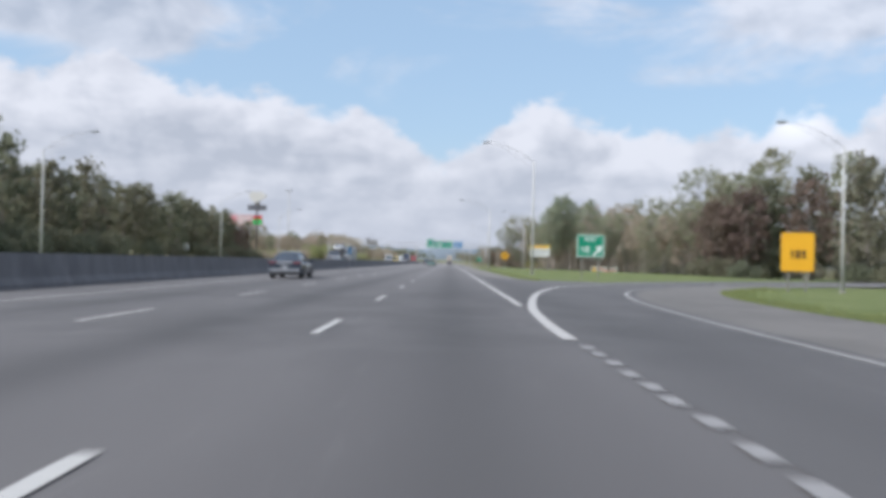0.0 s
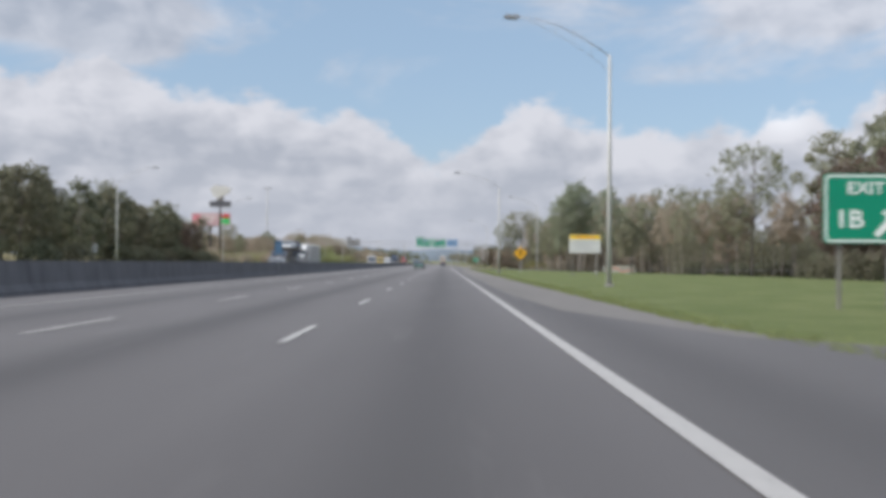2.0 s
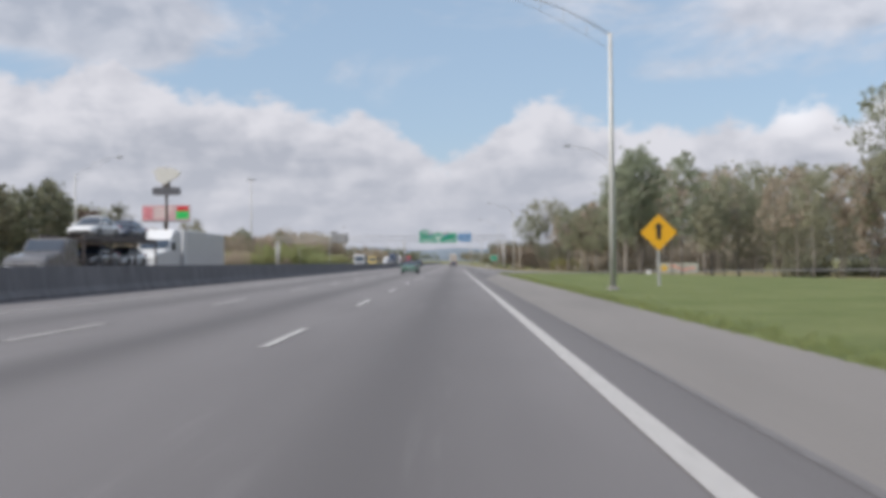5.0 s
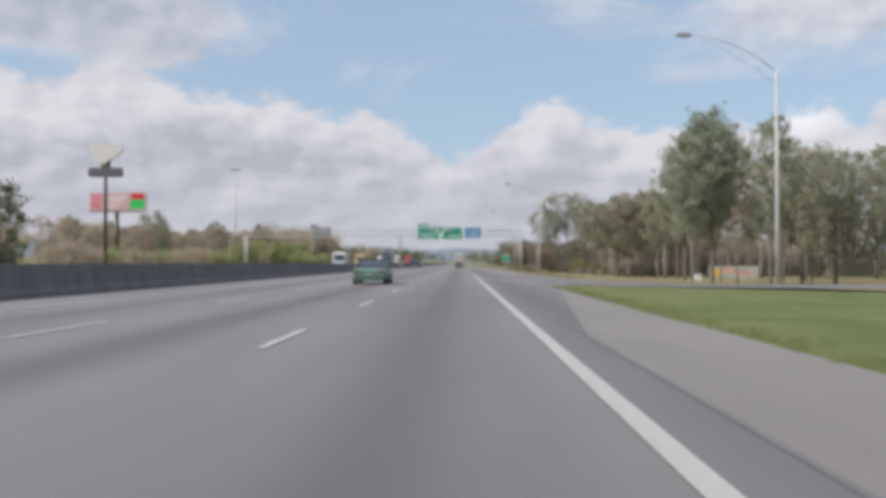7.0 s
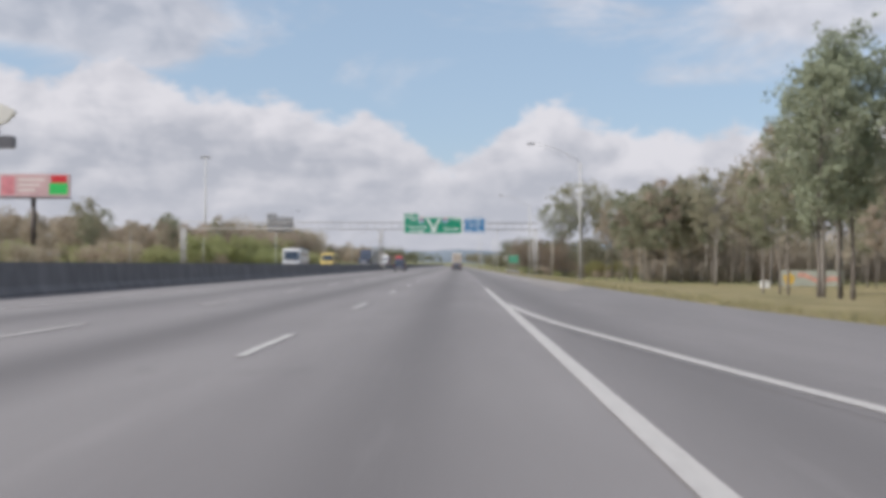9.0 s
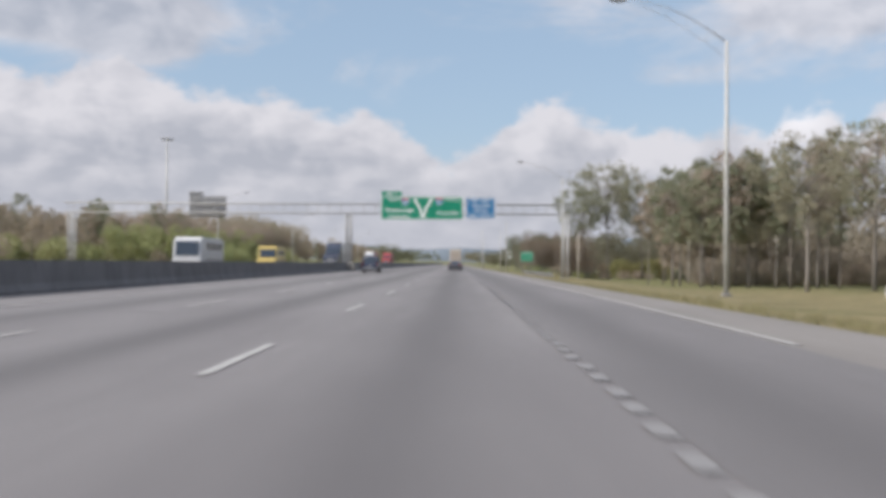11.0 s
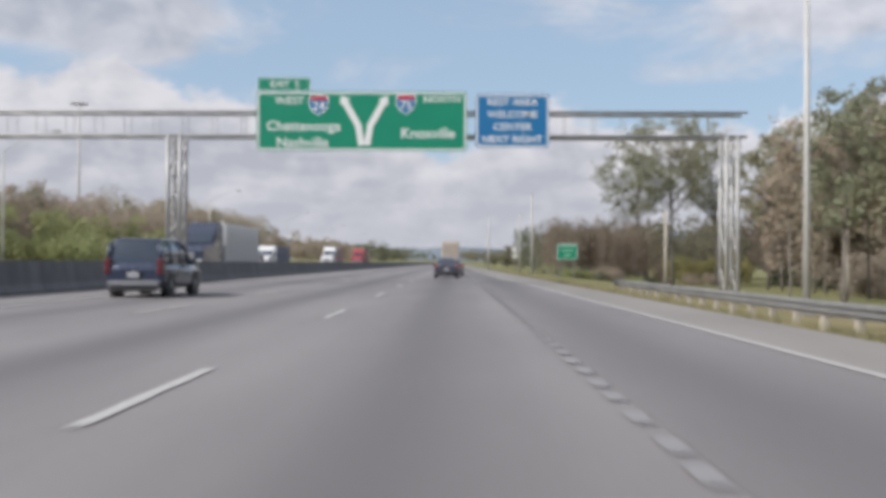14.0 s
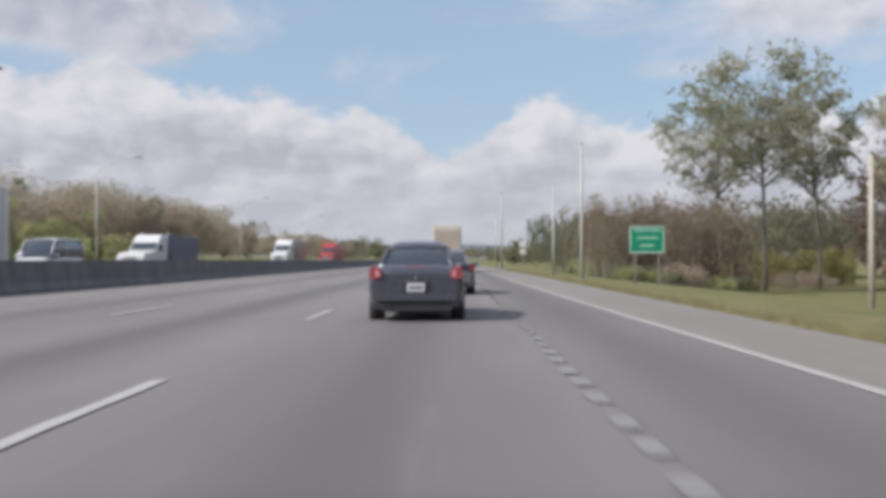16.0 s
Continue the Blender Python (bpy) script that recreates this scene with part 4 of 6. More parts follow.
def hill(name, x0, x1, y, h, seed, mat):
    q = random.Random(seed)
    bm = bmesh.new()
    n = 60
    ph = [q.uniform(0, 6.28) for _ in range(4)]
    front, crest, back = [], [], []
    for k in range(n + 1):
        x = x0 + (x1 - x0) * k / n
        z = h * (0.55 + 0.25 * math.sin(k * 0.21 + ph[0]) + 0.14 * math.sin(k * 0.55 + ph[1]) + 0.06 * math.sin(k * 1.7 + ph[2]))
        front.append(bm.verts.new((x, y - 250, -4)))
        crest.append(bm.verts.new((x, y, z)))
        back.append(bm.verts.new((x, y + 400, -4)))
    for a, b in ((front, crest), (crest, back)):
        for k in range(n):
            bm.faces.new((a[k], a[k + 1], b[k + 1], b[k])).smooth = True
    return solid(name, bm, mat, "wooded hill on the horizon with distance haze put into its blue-grey colour", "hill")


# distance haze is put into the hill's even blue-grey colour
M_HILL = plain("haze_tinted_hill", (0.16, 0.19, 0.22), 1.0, 0.0, 0.2, 0.01, spec=0.0)
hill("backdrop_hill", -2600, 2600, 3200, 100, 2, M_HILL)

# ---------------------------------------------------------------- street lamps


def street_lamp(name, label, side, height=11.2, arm=4.4, rise=1.9):
    """Tapered steel column with an upswept braced arm and a cobra-head lantern. side -1: the arm points to -x."""
    top = thing(name, label, "street lamp", None, "street lamps")
    bm = bmesh.new()
    tube(bm, [(0, 0, -0.3), (0, 0, height * 0.5), (0, 0, height)], [0.125, 0.1, 0.07], 12)
    part("column", bm, M_POLE, top)
    bm = bmesh.new()
    box(bm, -0.2, 0.2, -0.2, 0.2, -0.35, 0.12, bevel=0.03)
    part("base", bm, M_CONC2, top)
    bm = bmesh.new()
    up = [(side * arm * f, 0, height - 0.05 + rise * (1 - (1 - f) ** 1.8)) for f in (0, 0.2, 0.4, 0.6, 0.8, 1.0)]
    lo = [(side * arm * f, 0, height - 0.75 + (rise + 0.62) * (1 - (1 - f) ** 1.35)) for f in (0, 0.2, 0.4, 0.6, 0.8, 0.97)]
    tube(bm, up, [0.030, 0.027, 0.024, 0.021, 0.018, 0.016], 8)
    tube(bm, lo, 0.010, 6)
    for a, b in zip(up[1:5], lo[1:5]):
        tube(bm, [a, b], 0.008, 5)
    part("arm", bm, M_STEEL, top)
    bm = bmesh.new()
    ex, ez = up[-1][0], up[-1][2]
    slab(bm, [(ex - side * 0.05, ez - 0.05), (ex + side * 0.15, ez - 0.13), (ex + side * 0.62, ez - 0.1), (ex + side * 0.78, ez), (ex + side * 0.6, ez + 0.1), (ex, ez + 0.07)], -0.15, 0.15, axis="y")
    bmesh.ops.bevel(bm, geom=bm.edges[:], offset=0.03, segments=2, affect="EDGES")
    part("lantern", bm, M_ALU, top)
    return top


LAMP_R = street_lamp("street_lamp", "tall galvanised steel street lamp with braced arm over the road", -1)
LAMP_R.matrix_basis = pose(8.3, 94.5, land(8.3, 94.5))
for x, y in ( (17.0, 220.5), (12.3, 313.5), (12.2, 379)):
    copy_thing(LAMP_R, pose(x, y, land(x, y), 0, 0, rng.uniform(-4, 4)))
ob = copy_thing(LAMP_R, pose(6.6, 158, 0))
ob.scale = (1, 1, 0.87)
ob = copy_thing(LAMP_R, pose(18.5, 43.5, land(18.5, 43.5)))
ob.scale = (0.62, 0.7, 0.61)
LAMP_L = street_lamp("street_lamp", "tall steel street lamp beyond the opposite carriageway", 1, 10.6)
LAMP_L.matrix_basis = pose(-38, 88, land(-38, 88))
for y in (167, 224, 433, 505, 575, 650, 730, 810):
    x = -38.5 - rng.uniform(0, 1.5)
    copy_thing(LAMP_L, pose(x, y, land(x, y), 0, 0, rng.uniform(-4, 4)))

for y in (338, 372):
    ob = copy_thing(LAMP_L, pose(-39.5, y, land(-39.5, y)))
    ob.scale = (0.5, 0.7, 0.46)


def light_pole(height):
    """Plain tapered steel column with a small cap on a concrete foot."""
    top = thing("light_pole", "slim pale steel light pole without an arm beside the highway", "light pole", None, "light poles")
    bm = bmesh.new()
    tube(bm, [(0, 0, -0.3), (0, 0, height * 0.5), (0, 0, height)], [0.15, 0.12, 0.075], 12)
    part("column", bm, M_POLE, top)
    bm = bmesh.new()
    tube(bm, [(0, 0, height - 0.06), (0, 0, height + 0.03), (0, 0, height + 0.1)], [0.1, 0.1, 0.03], 10)
    part("cap", bm, M_STEEL, top)
    bm = bmesh.new()
    box(bm, -0.24, 0.24, -0.24, 0.24, -0.35, 0.12, bevel=0.03)
    part("base", bm, M_CONC2, top)
    return top


LIGHT_POLE = light_pole(10.6)
LIGHT_POLE.matrix_basis = pose(10.65, 472, land(10.65, 472))
for x, y, k in ((10.3, 490, 0.84), (6.9, 522, 0.92), (9.5, 600, 0.95)):
    ob = copy_thing(LIGHT_POLE, pose(x, y, land(x, y)))
    ob.scale = (1, 1, k)

# high mast with a ring of lanterns


def high_mast(x, y, h):
    top = thing("high_mast_light", "very tall grey lighting mast with a ring of lanterns", "lighting mast", pose(x, y, land(x, y)))
    bm = bmesh.new()
    tube(bm, [(0, 0, -0.5), (0, 0, h * 0.4), (0, 0, h)], [0.55, 0.4, 0.2], 14)
    part("mast", bm, M_POLE, top)
    bm = bmesh.new()
    ring = [(1.5 * math.cos(a), 1.5 * math.sin(a), h - 0.3) for a in [k * math.pi / 8 for k in range(17)]]
    tube(bm, ring, 0.07, 6, cap=False)
    for k in range(4):
        a = k * math.pi / 2
        tube(bm, [(0, 0, h - 0.1), (1.5 * math.cos(a), 1.5 * math.sin(a), h - 0.3)], 0.05, 6)
    part("ring", bm, M_STEEL, top)
    for k in range(8):
        a = k * math.pi / 4
        bm = bmesh.new()
        cx, cy = 1.9 * math.cos(a), 1.9 * math.sin(a)
        box(bm, cx - 0.4, cx + 0.4, cy - 0.4, cy + 0.4, h - 0.75, h - 0.3, bevel=0.1)
        part("lantern", bm, M_ALU, top)
    return top


high_mast(-102, 611, 43)

# ---------------------------------------------------------------- sign frame over the road


def sign_panel(name, parent, x0, x1, z0, z1, y, mat, label, border=True, back=M_ALU):
    """A sheet-metal panel with rounded corners, white border and ribs behind, facing -y."""
    bm = bmesh.new()
    r = 0.07 * (z1 - z0)
    slab(bm, rounded(x0, x1, z0, z1, r), y, y + 0.03, axis="y")
    p = part(name, bm, mat, parent, label)
    if border:
        t = 0.022 * (z1 - z0) + 0.015
        bm = bmesh.new()
        i = 0.6 * t
        o_, n_ = rounded(x0 + i, x1 - i, z0 + i, z1 - i, r), rounded(x0 + i + t, x1 - i - t, z0 + i + t, z1 - i - t, max(0.02, r - t))
        for yy, flip in ((y - 0.004, False),):
            a = [bm.verts.new((q[0], yy, q[1])) for q in o_]
            b = [bm.verts.new((q[0], yy, q[1])) for q in n_]
            for k in range(len(a)):
                bm.faces.new((a[k], a[(k + 1) % len(a)], b[(k + 1) % len(a)], b[k]))
        part("border", bm, M_TEXT, p)
    bm = bmesh.new()
    n = max(2, int((x1 - x0) / 1.5))
    for k in range(n):
        cx = x0 + (x1 - x0) * (k + 0.5) / n
        box(bm, cx - 0.03, cx + 0.03, y + 0.03, y + 0.12, z0 + 0.05, z1 - 0.05)
    part("ribs", bm, back, p)
    return p


GY = 396.0
gantry = thing("sign_gantry", "grey steel truss sign frame spanning both carriageways", "sign gantry", pose(0, GY, 0))


def gantry_leg(cx, z0, z1, bracing, h=0.3):
    def rod(name, a, b, r_, n_=6):
        bm = bmesh.new()
        tube(bm, [a, b], r_, n_)
        part(name, bm, M_STEEL, gantry)

    for dx in (-h, h):
        for dy in (-0.55, 0.55):
            rod("leg", (cx + dx, dy, z0), (cx + dx, dy, z1), 0.1, 10)
    n = 7 if bracing else 4
    for dy in (-0.55, 0.55):
        for k in range(n):
            za, zb = z0 + 0.3 + (z1 - z0 - 0.5) * k / n, z0 + 0.3 + (z1 - z0 - 0.5) * (k + 1) / n
            s = 1 if k % 2 else -1
            if bracing:
                rod("brace", (cx - h * s, dy, za), (cx + h * s, dy, zb), 0.045)
            rod("brace", (cx - h, dy, zb), (cx + h, dy, zb), 0.04)
    for dx in (-h, h):
        for k in range(n):
            za, zb = z0 + 0.3 + (z1 - z0 - 0.5) * k / n, z0 + 0.3 + (z1 - z0 - 0.5) * (k + 1) / n
            rod("brace", (cx + dx, -0.55, za), (cx + dx, 0.55, zb), 0.035)


gantry_leg(14.45, -1.4, 7.45, False, 0.28)
gantry_leg(-13.5, 1.16, 7.45, True)
gantry_leg(-49.5, 0.0, 7.45, True)
for dy in (-0.55, 0.55):
    for z in (7.42, 8.62):
        bm = bmesh.new()
        tube(bm, [(-50.3, dy, z), (15.2, dy, z)], 0.072, 10)
        part("chord", bm, M_STEEL, gantry)
bm = bmesh.new()
n = 44
for k in range(n):
    xa, xb = -50.0 + 65 * k / n, -50.0 + 65 * (k + 1) / n
    for dy in (-0.55, 0.55):
        tube(bm, [(xa, dy, 7.42), (xa, dy, 8.62)], 0.02, 5, cap=False)
    tube(bm, [(xa, -0.55, 8.62), (xb, 0.55, 8.62)], 0.025, 5, cap=False)
    tube(bm, [(xa, -0.55, 7.42), (xb, 0.55, 7.42)], 0.025, 5, cap=False)
part("web", bm, M_STEEL, gantry)
# hangers behind the panels
for x in (-8.4, -6.2, -4.0, -1.8, 0.4, 2.2, 4.7, -33.4, -30.8):
    bm = bmesh.new()
    box(bm, x - 0.05, x + 0.05, -0.78, -0.62, 6.8, 9.5)
    part("hanger", bm, M_STEEL, gantry)

green = thing("guide_sign", "large green highway guide sign with white arrows and place names", "road sign", pose(0, GY - 0.85, 0))
panel = sign_panel("panel", green, -9.3, 1.2, 6.62, 9.6, 0, M_GREEN, "green reflective sheet")
tab = sign_panel("exit_tab", green, -9.25, -6.62, 9.63, 10.28, 0, M_GREEN, "small green exit tab")
words("lettering", "EXIT  2", 0.42, M_TEXT, tab, -7.9, -0.006, 9.95, stretch=1.1)
words("lettering", "WEST", 0.5, M_TEXT, panel, -7.65, -0.006, 9.12, stretch=1.1)
words("lettering", "Chattanooga", 0.68, M_TEXT, panel, -6.95, -0.006, 7.85, stretch=1.05)
words("lettering", "Nashville", 0.68, M_TEXT, panel, -7.0, -0.006, 7.03, stretch=1.05)
words("lettering", "NORTH", 0.46, M_TEXT, panel, -0.05, -0.006, 9.2, stretch=1.15)
words("lettering", "Knoxville", 0.72, M_TEXT, panel, -0.75, -0.006, 7.5, stretch=1.0)


def shield(parent, cx, cz, s, number):
    outline = [(-0.42, 0.5), (-0.2, 0.44), (0, 0.5), (0.2, 0.44), (0.42, 0.5), (0.52, 0.2), (0.48, -0.1), (0.3, -0.38), (0, -0.55), (-0.3, -0.38), (-0.48, -0.1), (-0.52, 0.2)]
    for name, k, mat, y in (("shield_rim", 1.0, M_TEXT, -0.006), ("shield_face", 0.9, M_BLUE, -0.012)):
        bm = bmesh.new()
        slab(bm, [(cx + x * s * k, cz + z * s * k) for x, z in outline], y, y + 0.005, axis="y")
        part(name, bm, mat, parent)
    bm = bmesh.new()
    slab(bm, [(cx + x * s, cz + z * s) for x, z in ((-0.37, 0.42), (-0.2, 0.38), (0, 0.43), (0.2, 0.38), (0.37, 0.42), (0.45, 0.21), (-0.45, 0.21))], -0.018, -0.013, axis="y")
    part("shield_crown", bm, M_REDP, parent)
    words("lettering", number, 0.62 * s, M_TEXT, parent, cx, -0.019, cz - 0.1 * s)


shield(panel, -6.2, 8.95, 1.0, "24")
shield(panel, -1.85, 9.0, 1.0, "75")
# two-way arrow
for s, tip in ((-1, (-5.0, 9.35)), (1, (-2.85, 9.35))):
    bm = bmesh.new()
    foot = (-3.92 + s * 0.13, 6.9)
    mid = (-3.92 + s * 0.3, 7.9)
    ax = [foot, mid, (tip[0] - s * 0.12, tip[1] - 0.3)]
    wd = 0.16
    left_, right_ = [], []
    for i, p in enumerate(ax):
        a, b = Vector(ax[max(i - 1, 0)]), Vector(ax[min(i + 1, 2)])
        d = (b - a).normalized()
        left_.append((p[0] - d.y * wd, p[1] + d.x * wd))
        right_.append((p[0] + d.y * wd, p[1] - d.x * wd))
    d = (Vector(ax[2]) - Vector(ax[1])).normalized()
    head = [(ax[2][0] - d.y * 0.3, ax[2][1] + d.x * 0.3), (ax[2][0] + d.x * 0.42, ax[2][1] + d.y * 0.42), (ax[2][0] + d.y * 0.3, ax[2][1] - d.x * 0.3)]
    slab(bm, right_ + head[::-1] + left_[::-1], -0.008 - 0.004 * (s > 0), -0.001, axis="y")
    part("arrow", bm, M_TEXT, panel)

blue = thing("rest_area_sign", "blue highway service sign with white lettering", "road sign", pose(0, GY - 0.85, 0))
bp = sign_panel("panel", blue, 1.62, 5.3, 6.8, 9.5, 0, M_BLUE, "blue reflective sheet")
for k, tx in enumerate(("REST AREA", "WELCOME", "CENTER", "NEXT RIGHT")):
    words("lettering", tx, 0.47, M_TEXT, bp, 3.46, -0.006, 9.08 - 0.62 * k, stretch=1.1)

backs = thing("guide_sign", "guide sign for the opposite carriageway seen from its bare back", "road sign", pose(0, GY + 0.85, 0))
for nm, x0, x1, z0, z1 in (("panel", -34.5, -29.6, 6.9, 9.6), ("exit_tab", -34.5, -32.6, 9.63, 10.2)):
    bm = bmesh.new()
    slab(bm, rounded(x0, x1, z0, z1, 0.12), -0.02, 0.02, axis="y")
    p = part(nm, bm, M_ALU, backs)
    bm = bmesh.new()
    k = x0 + 0.4
    while k < x1:
        box(bm, k - 0.03, k + 0.03, -0.1, -0.02, z0 + 0.05, z1 - 0.05)
        k += 0.9
    for z in (z0 + 0.3, z1 - 0.3):
        box(bm, x0 + 0.1, x1 - 0.1, -0.14, -0.1, z - 0.04, z + 0.04)
    part("ribs", bm, M_STEEL, p)

# ---------------------------------------------------------------- guard rail


def guard_rail(y0, y1, x0, x1):
    top = thing("guard_rail", "galvanised steel guard rail on posts beside the shoulder", "guard rail")
    bm = bmesh.new()
    n = 24
    prof_ = [(0.0, 0.40), (0.0, 0.44), (0.07, 0.48), (0.07, 0.53), (0.0, 0.57), (0.0, 0.60), (0.07, 0.64), (0.07, 0.69), (0.0, 0.73), (0.0, 0.76)]
    rings = []
    for k in range(n + 1):
        f = k / n
        y = y0 + (y1 - y0) * f
        x = x0 + (x1 - x0) * f
        flare = 0.5 * max(0, 1 - k / 4) ** 2
        rings.append([bm.verts.new((x + flare - a, y, land(x, y) + b - 0.02)) for a, b in prof_])
    for a, b in zip(rings, rings[1:]):
        for k in range(len(prof_) - 1):
            bm.faces.new((a[k], b[k], b[k + 1], a[k + 1]))
    geo = bmesh.ops.solidify(bm, geom=bm.faces[:], thickness=0.012)
    bmesh.ops.recalc_face_normals(bm, faces=bm.faces[:])
    part("rail", bm, M_STEEL, top)
    y = y0 + 0.6
    while y < y1:
        f = (y - y0) / (y1 - y0)
        x = x0 + (x1 - x0) * f
        flare = 0.5 * max(0, 1 - f * n / 4) ** 2
        bm = bmesh.new()
        z = land(x, y)
        box(bm, x + flare + 0.005, x + flare + 0.16, y - 0.07, y + 0.07, z - 0.4, z + 0.72, bevel=0.01)
        part("post", bm, M_WOODPOLE, top)
        y += 1.9
    return top


guard_rail(364, 400, 9.4, 9.35)

# striped marker on the rail's end
em = thing("end_marker", "yellow board with black diagonal stripes at the rail's end", "marker", pose(9.95, 363.6, land(9.95, 363.6)))
bm = bmesh.new()
box(bm, -0.27, 0.27, -0.02, 0.02, 0.22, 0.84, bevel=0.008)
p = part("panel", bm, plain("weathered_yellow_board", (0.40, 0.34, 0.13), 0.6), em)
for k in range(3):
    z = 0.26 + 0.2 * k
    bm = bmesh.new()
    slab(bm, [(-0.26, z), (0.26, z + 0.12), (0.26, z + 0.22), (-0.26, z + 0.10)], -0.028, -0.021, axis="y")
    part("stripe", bm, M_DULL, p)
bm = bmesh.new()
box(bm, -0.05, 0.05, 0.022, 0.1, -0.4, 0.8)
part("post", bm, M_WOODPOLE, em)

# ---------------------------------------------------------------- ground-mounted signs


def post(parent, x, y, z0, z1, r=0.05, mat=None, square=False):
    bm = bmesh.new()
    if square:
        box(bm, x - r, x + r, y - r, y + r, z0, z1)
    else:
        tube(bm, [(x, y, z0), (x, y, z1)], r, 8)
    part("post", bm, mat or M_STEEL, parent)


ex = thing("exit_sign", "green EXIT 1B sign with white arrow on two posts", "road sign", pose(10.75, 71.6, land(10.75, 71.6)))
p = sign_panel("panel", ex, -1.05, 1.05, 1.62, 3.35, 0, M_GREEN, "green reflective sheet")
words("lettering", "EXIT", 0.42, M_TEXT, p, 0, -0.006, 2.98, stretch=1.1)
words("lettering", "1B", 0.62, M_TEXT, p, -0.42, -0.006, 2.2, stretch=1.1)
bm = bmesh.new()
slab(bm, [(0.2, 1.86), (0.3, 1.76), (0.66, 2.12), (0.76, 2.02), (0.86, 2.5), (0.38, 2.42), (0.54, 2.24)], -0.008, -0.001, axis="y")
part("arrow", bm, M_TEXT, p)
for x in (-0.62, 0.62):
    post(ex, x, 0.13, -0.5, 3.2, 0.04, M_DULL, True)

info = thing("information_board", "white roadside notice board with yellow header on two posts", "notice board", pose(12.45, 131, land(12.45, 131)))
bm = bmesh.new()
box(bm, -1.34, 1.34, -0.04, 0.04, 2.0, 3.54, bevel=0.012)
p = part("panel", bm, M_SIGNWHITE, info)
bm = bmesh.new()
box(bm, -1.32, 1.32, -0.05, -0.042, 3.18, 3.52)
part("header", bm, plain("notice_yellow", (0.82, 0.55, 0.015), 0.5, 0, 0.05), p, "yellow header band")
M_GREYTEXT = plain("faded_lettering", (0.40, 0.41, 0.42), 0.6)
for k, (a, b) in enumerate(((-0.9, 0.8), (-1.1, 1.1), (-0.65, 0.5), (-1.15, 1.15))):
    bm = bmesh.new()
    box(bm, a, b, -0.047, -0.042, 2.93 - 0.23 * k, 3.0 - 0.23 * k)
    part("text_bar", bm, M_GREYTEXT, p)
bm = bmesh.new()
box(bm, -0.8, 0.8, -0.056, -0.051, 3.31, 3.41)
part("text_bar", bm, plain("orange_lettering", (0.72, 0.25, 0.02), 0.6), p)
for x in (-1.05, 1.05):
    post(info, x, 0.1, -0.5, 3.45, 0.045, M_DULL, True)

diam = thing("warning_sign", "yellow diamond warning sign with a black symbol on a post", "road sign", pose(9.5, 163.5, land(9.5, 163.5)))
bm = bmesh.new()
slab(bm, [(0, 3.1), (-0.8, 2.3), (0, 1.5), (0.8, 2.3)], 0, 0.02, axis="y")
p = part("panel", bm, M_YELLOW, diam)
bm = bmesh.new()
slab(bm, [(-0.1, 2.0), (0.1, 2.0), (0.1, 2.5), (0.22, 2.5), (0, 2.74), (-0.22, 2.5), (-0.1, 2.5)], -0.007, -0.001, axis="y")
part("symbol", bm, M_BLACK, p)
post(diam, 0, 0.07, -0.5, 3.0, 0.05, M_STEEL, True)

adv = thing("ramp_speed_sign", "large orange-yellow ramp advisory sign on two posts", "road sign", pose(16.5, 43.8, land(16.5, 43.8), 0, 0, -8))
bm = bmesh.new()
slab(bm, rounded(-0.75, 0.75, 0.95, 2.78, 0.1), 0, 0.03, axis="y")
p = part("panel", bm, M_YELLOW, adv)
for k, (a, b) in enumerate(((-0.3, -0.2), (-0.1, 0.12), (0.2, 0.36))):
    bm = bmesh.new()
    box(bm, a, b, -0.007, -0.001, 1.55, 1.95)
    part("text_bar", bm, plain("brown_lettering", (0.09, 0.045, 0.01), 0.6), p)
for x in (-0.4, 0.4):
    post(adv, x, 0.1, -0.5, 2.7, 0.04, M_DULL, True)

place = thing("place_sign", "green roadside sign with faint white lettering on two posts", "road sign", pose(14.5, 466, land(14.5, 466)))
p = sign_panel("panel", place, -1.25, 1.25, 2.25, 4.2, 0, M_GREEN, "green reflective sheet")
for k, (a, b) in enumerate(((-0.95, 0.95), (-0.7, 0.75), (-0.5, 0.5))):
    bm = bmesh.new()
    box(bm, a, b, -0.007, -0.001, 3.82 - 0.55 * k, 3.98 - 0.55 * k)
    part("text_bar", bm, plain("pale_green_lettering", (0.30, 0.52, 0.42), 0.6), p)
for x in (-0.85, 0.85):
    post(place, x, 0.1, -0.6, 4.2, 0.07, M_DULL, True)

blue_l = thing("service_sign", "narrow blue service sign on a post against the median barrier", "road sign", pose(-13.29, 127.5, 0))
bm = bmesh.new()
slab(bm, rounded(-0.3, 0.3, 1.74, 2.86, 0.06), 0, 0.03, axis="y")
part("panel", bm, plain("faded_blue_sheeting", (0.06, 0.13, 0.22), 0.55, 0.0, 0.1, 1.0), blue_l)
post(blue_l, 0, 0.07, -0.05, 2.8, 0.04)
ws = thing("small_sign", "small white roadside sign on a post before dark trees", "road sign", pose(-56, 204, land(-56, 204)))
bm = bmesh.new()
slab(bm, rounded(-0.5, 0.5, 1.7, 3.1, 0.12), 0, 0.03, axis="y")
p = part("panel", bm, M_SIGNWHITE, ws)
bm = bmesh.new()
box(bm, -0.3, 0.3, -0.006, -0.001, 2.2, 2.5)
part("text_bar", bm, M_GREYTEXT, p)
post(ws, 0, 0.08, -0.5, 3.0, 0.05)

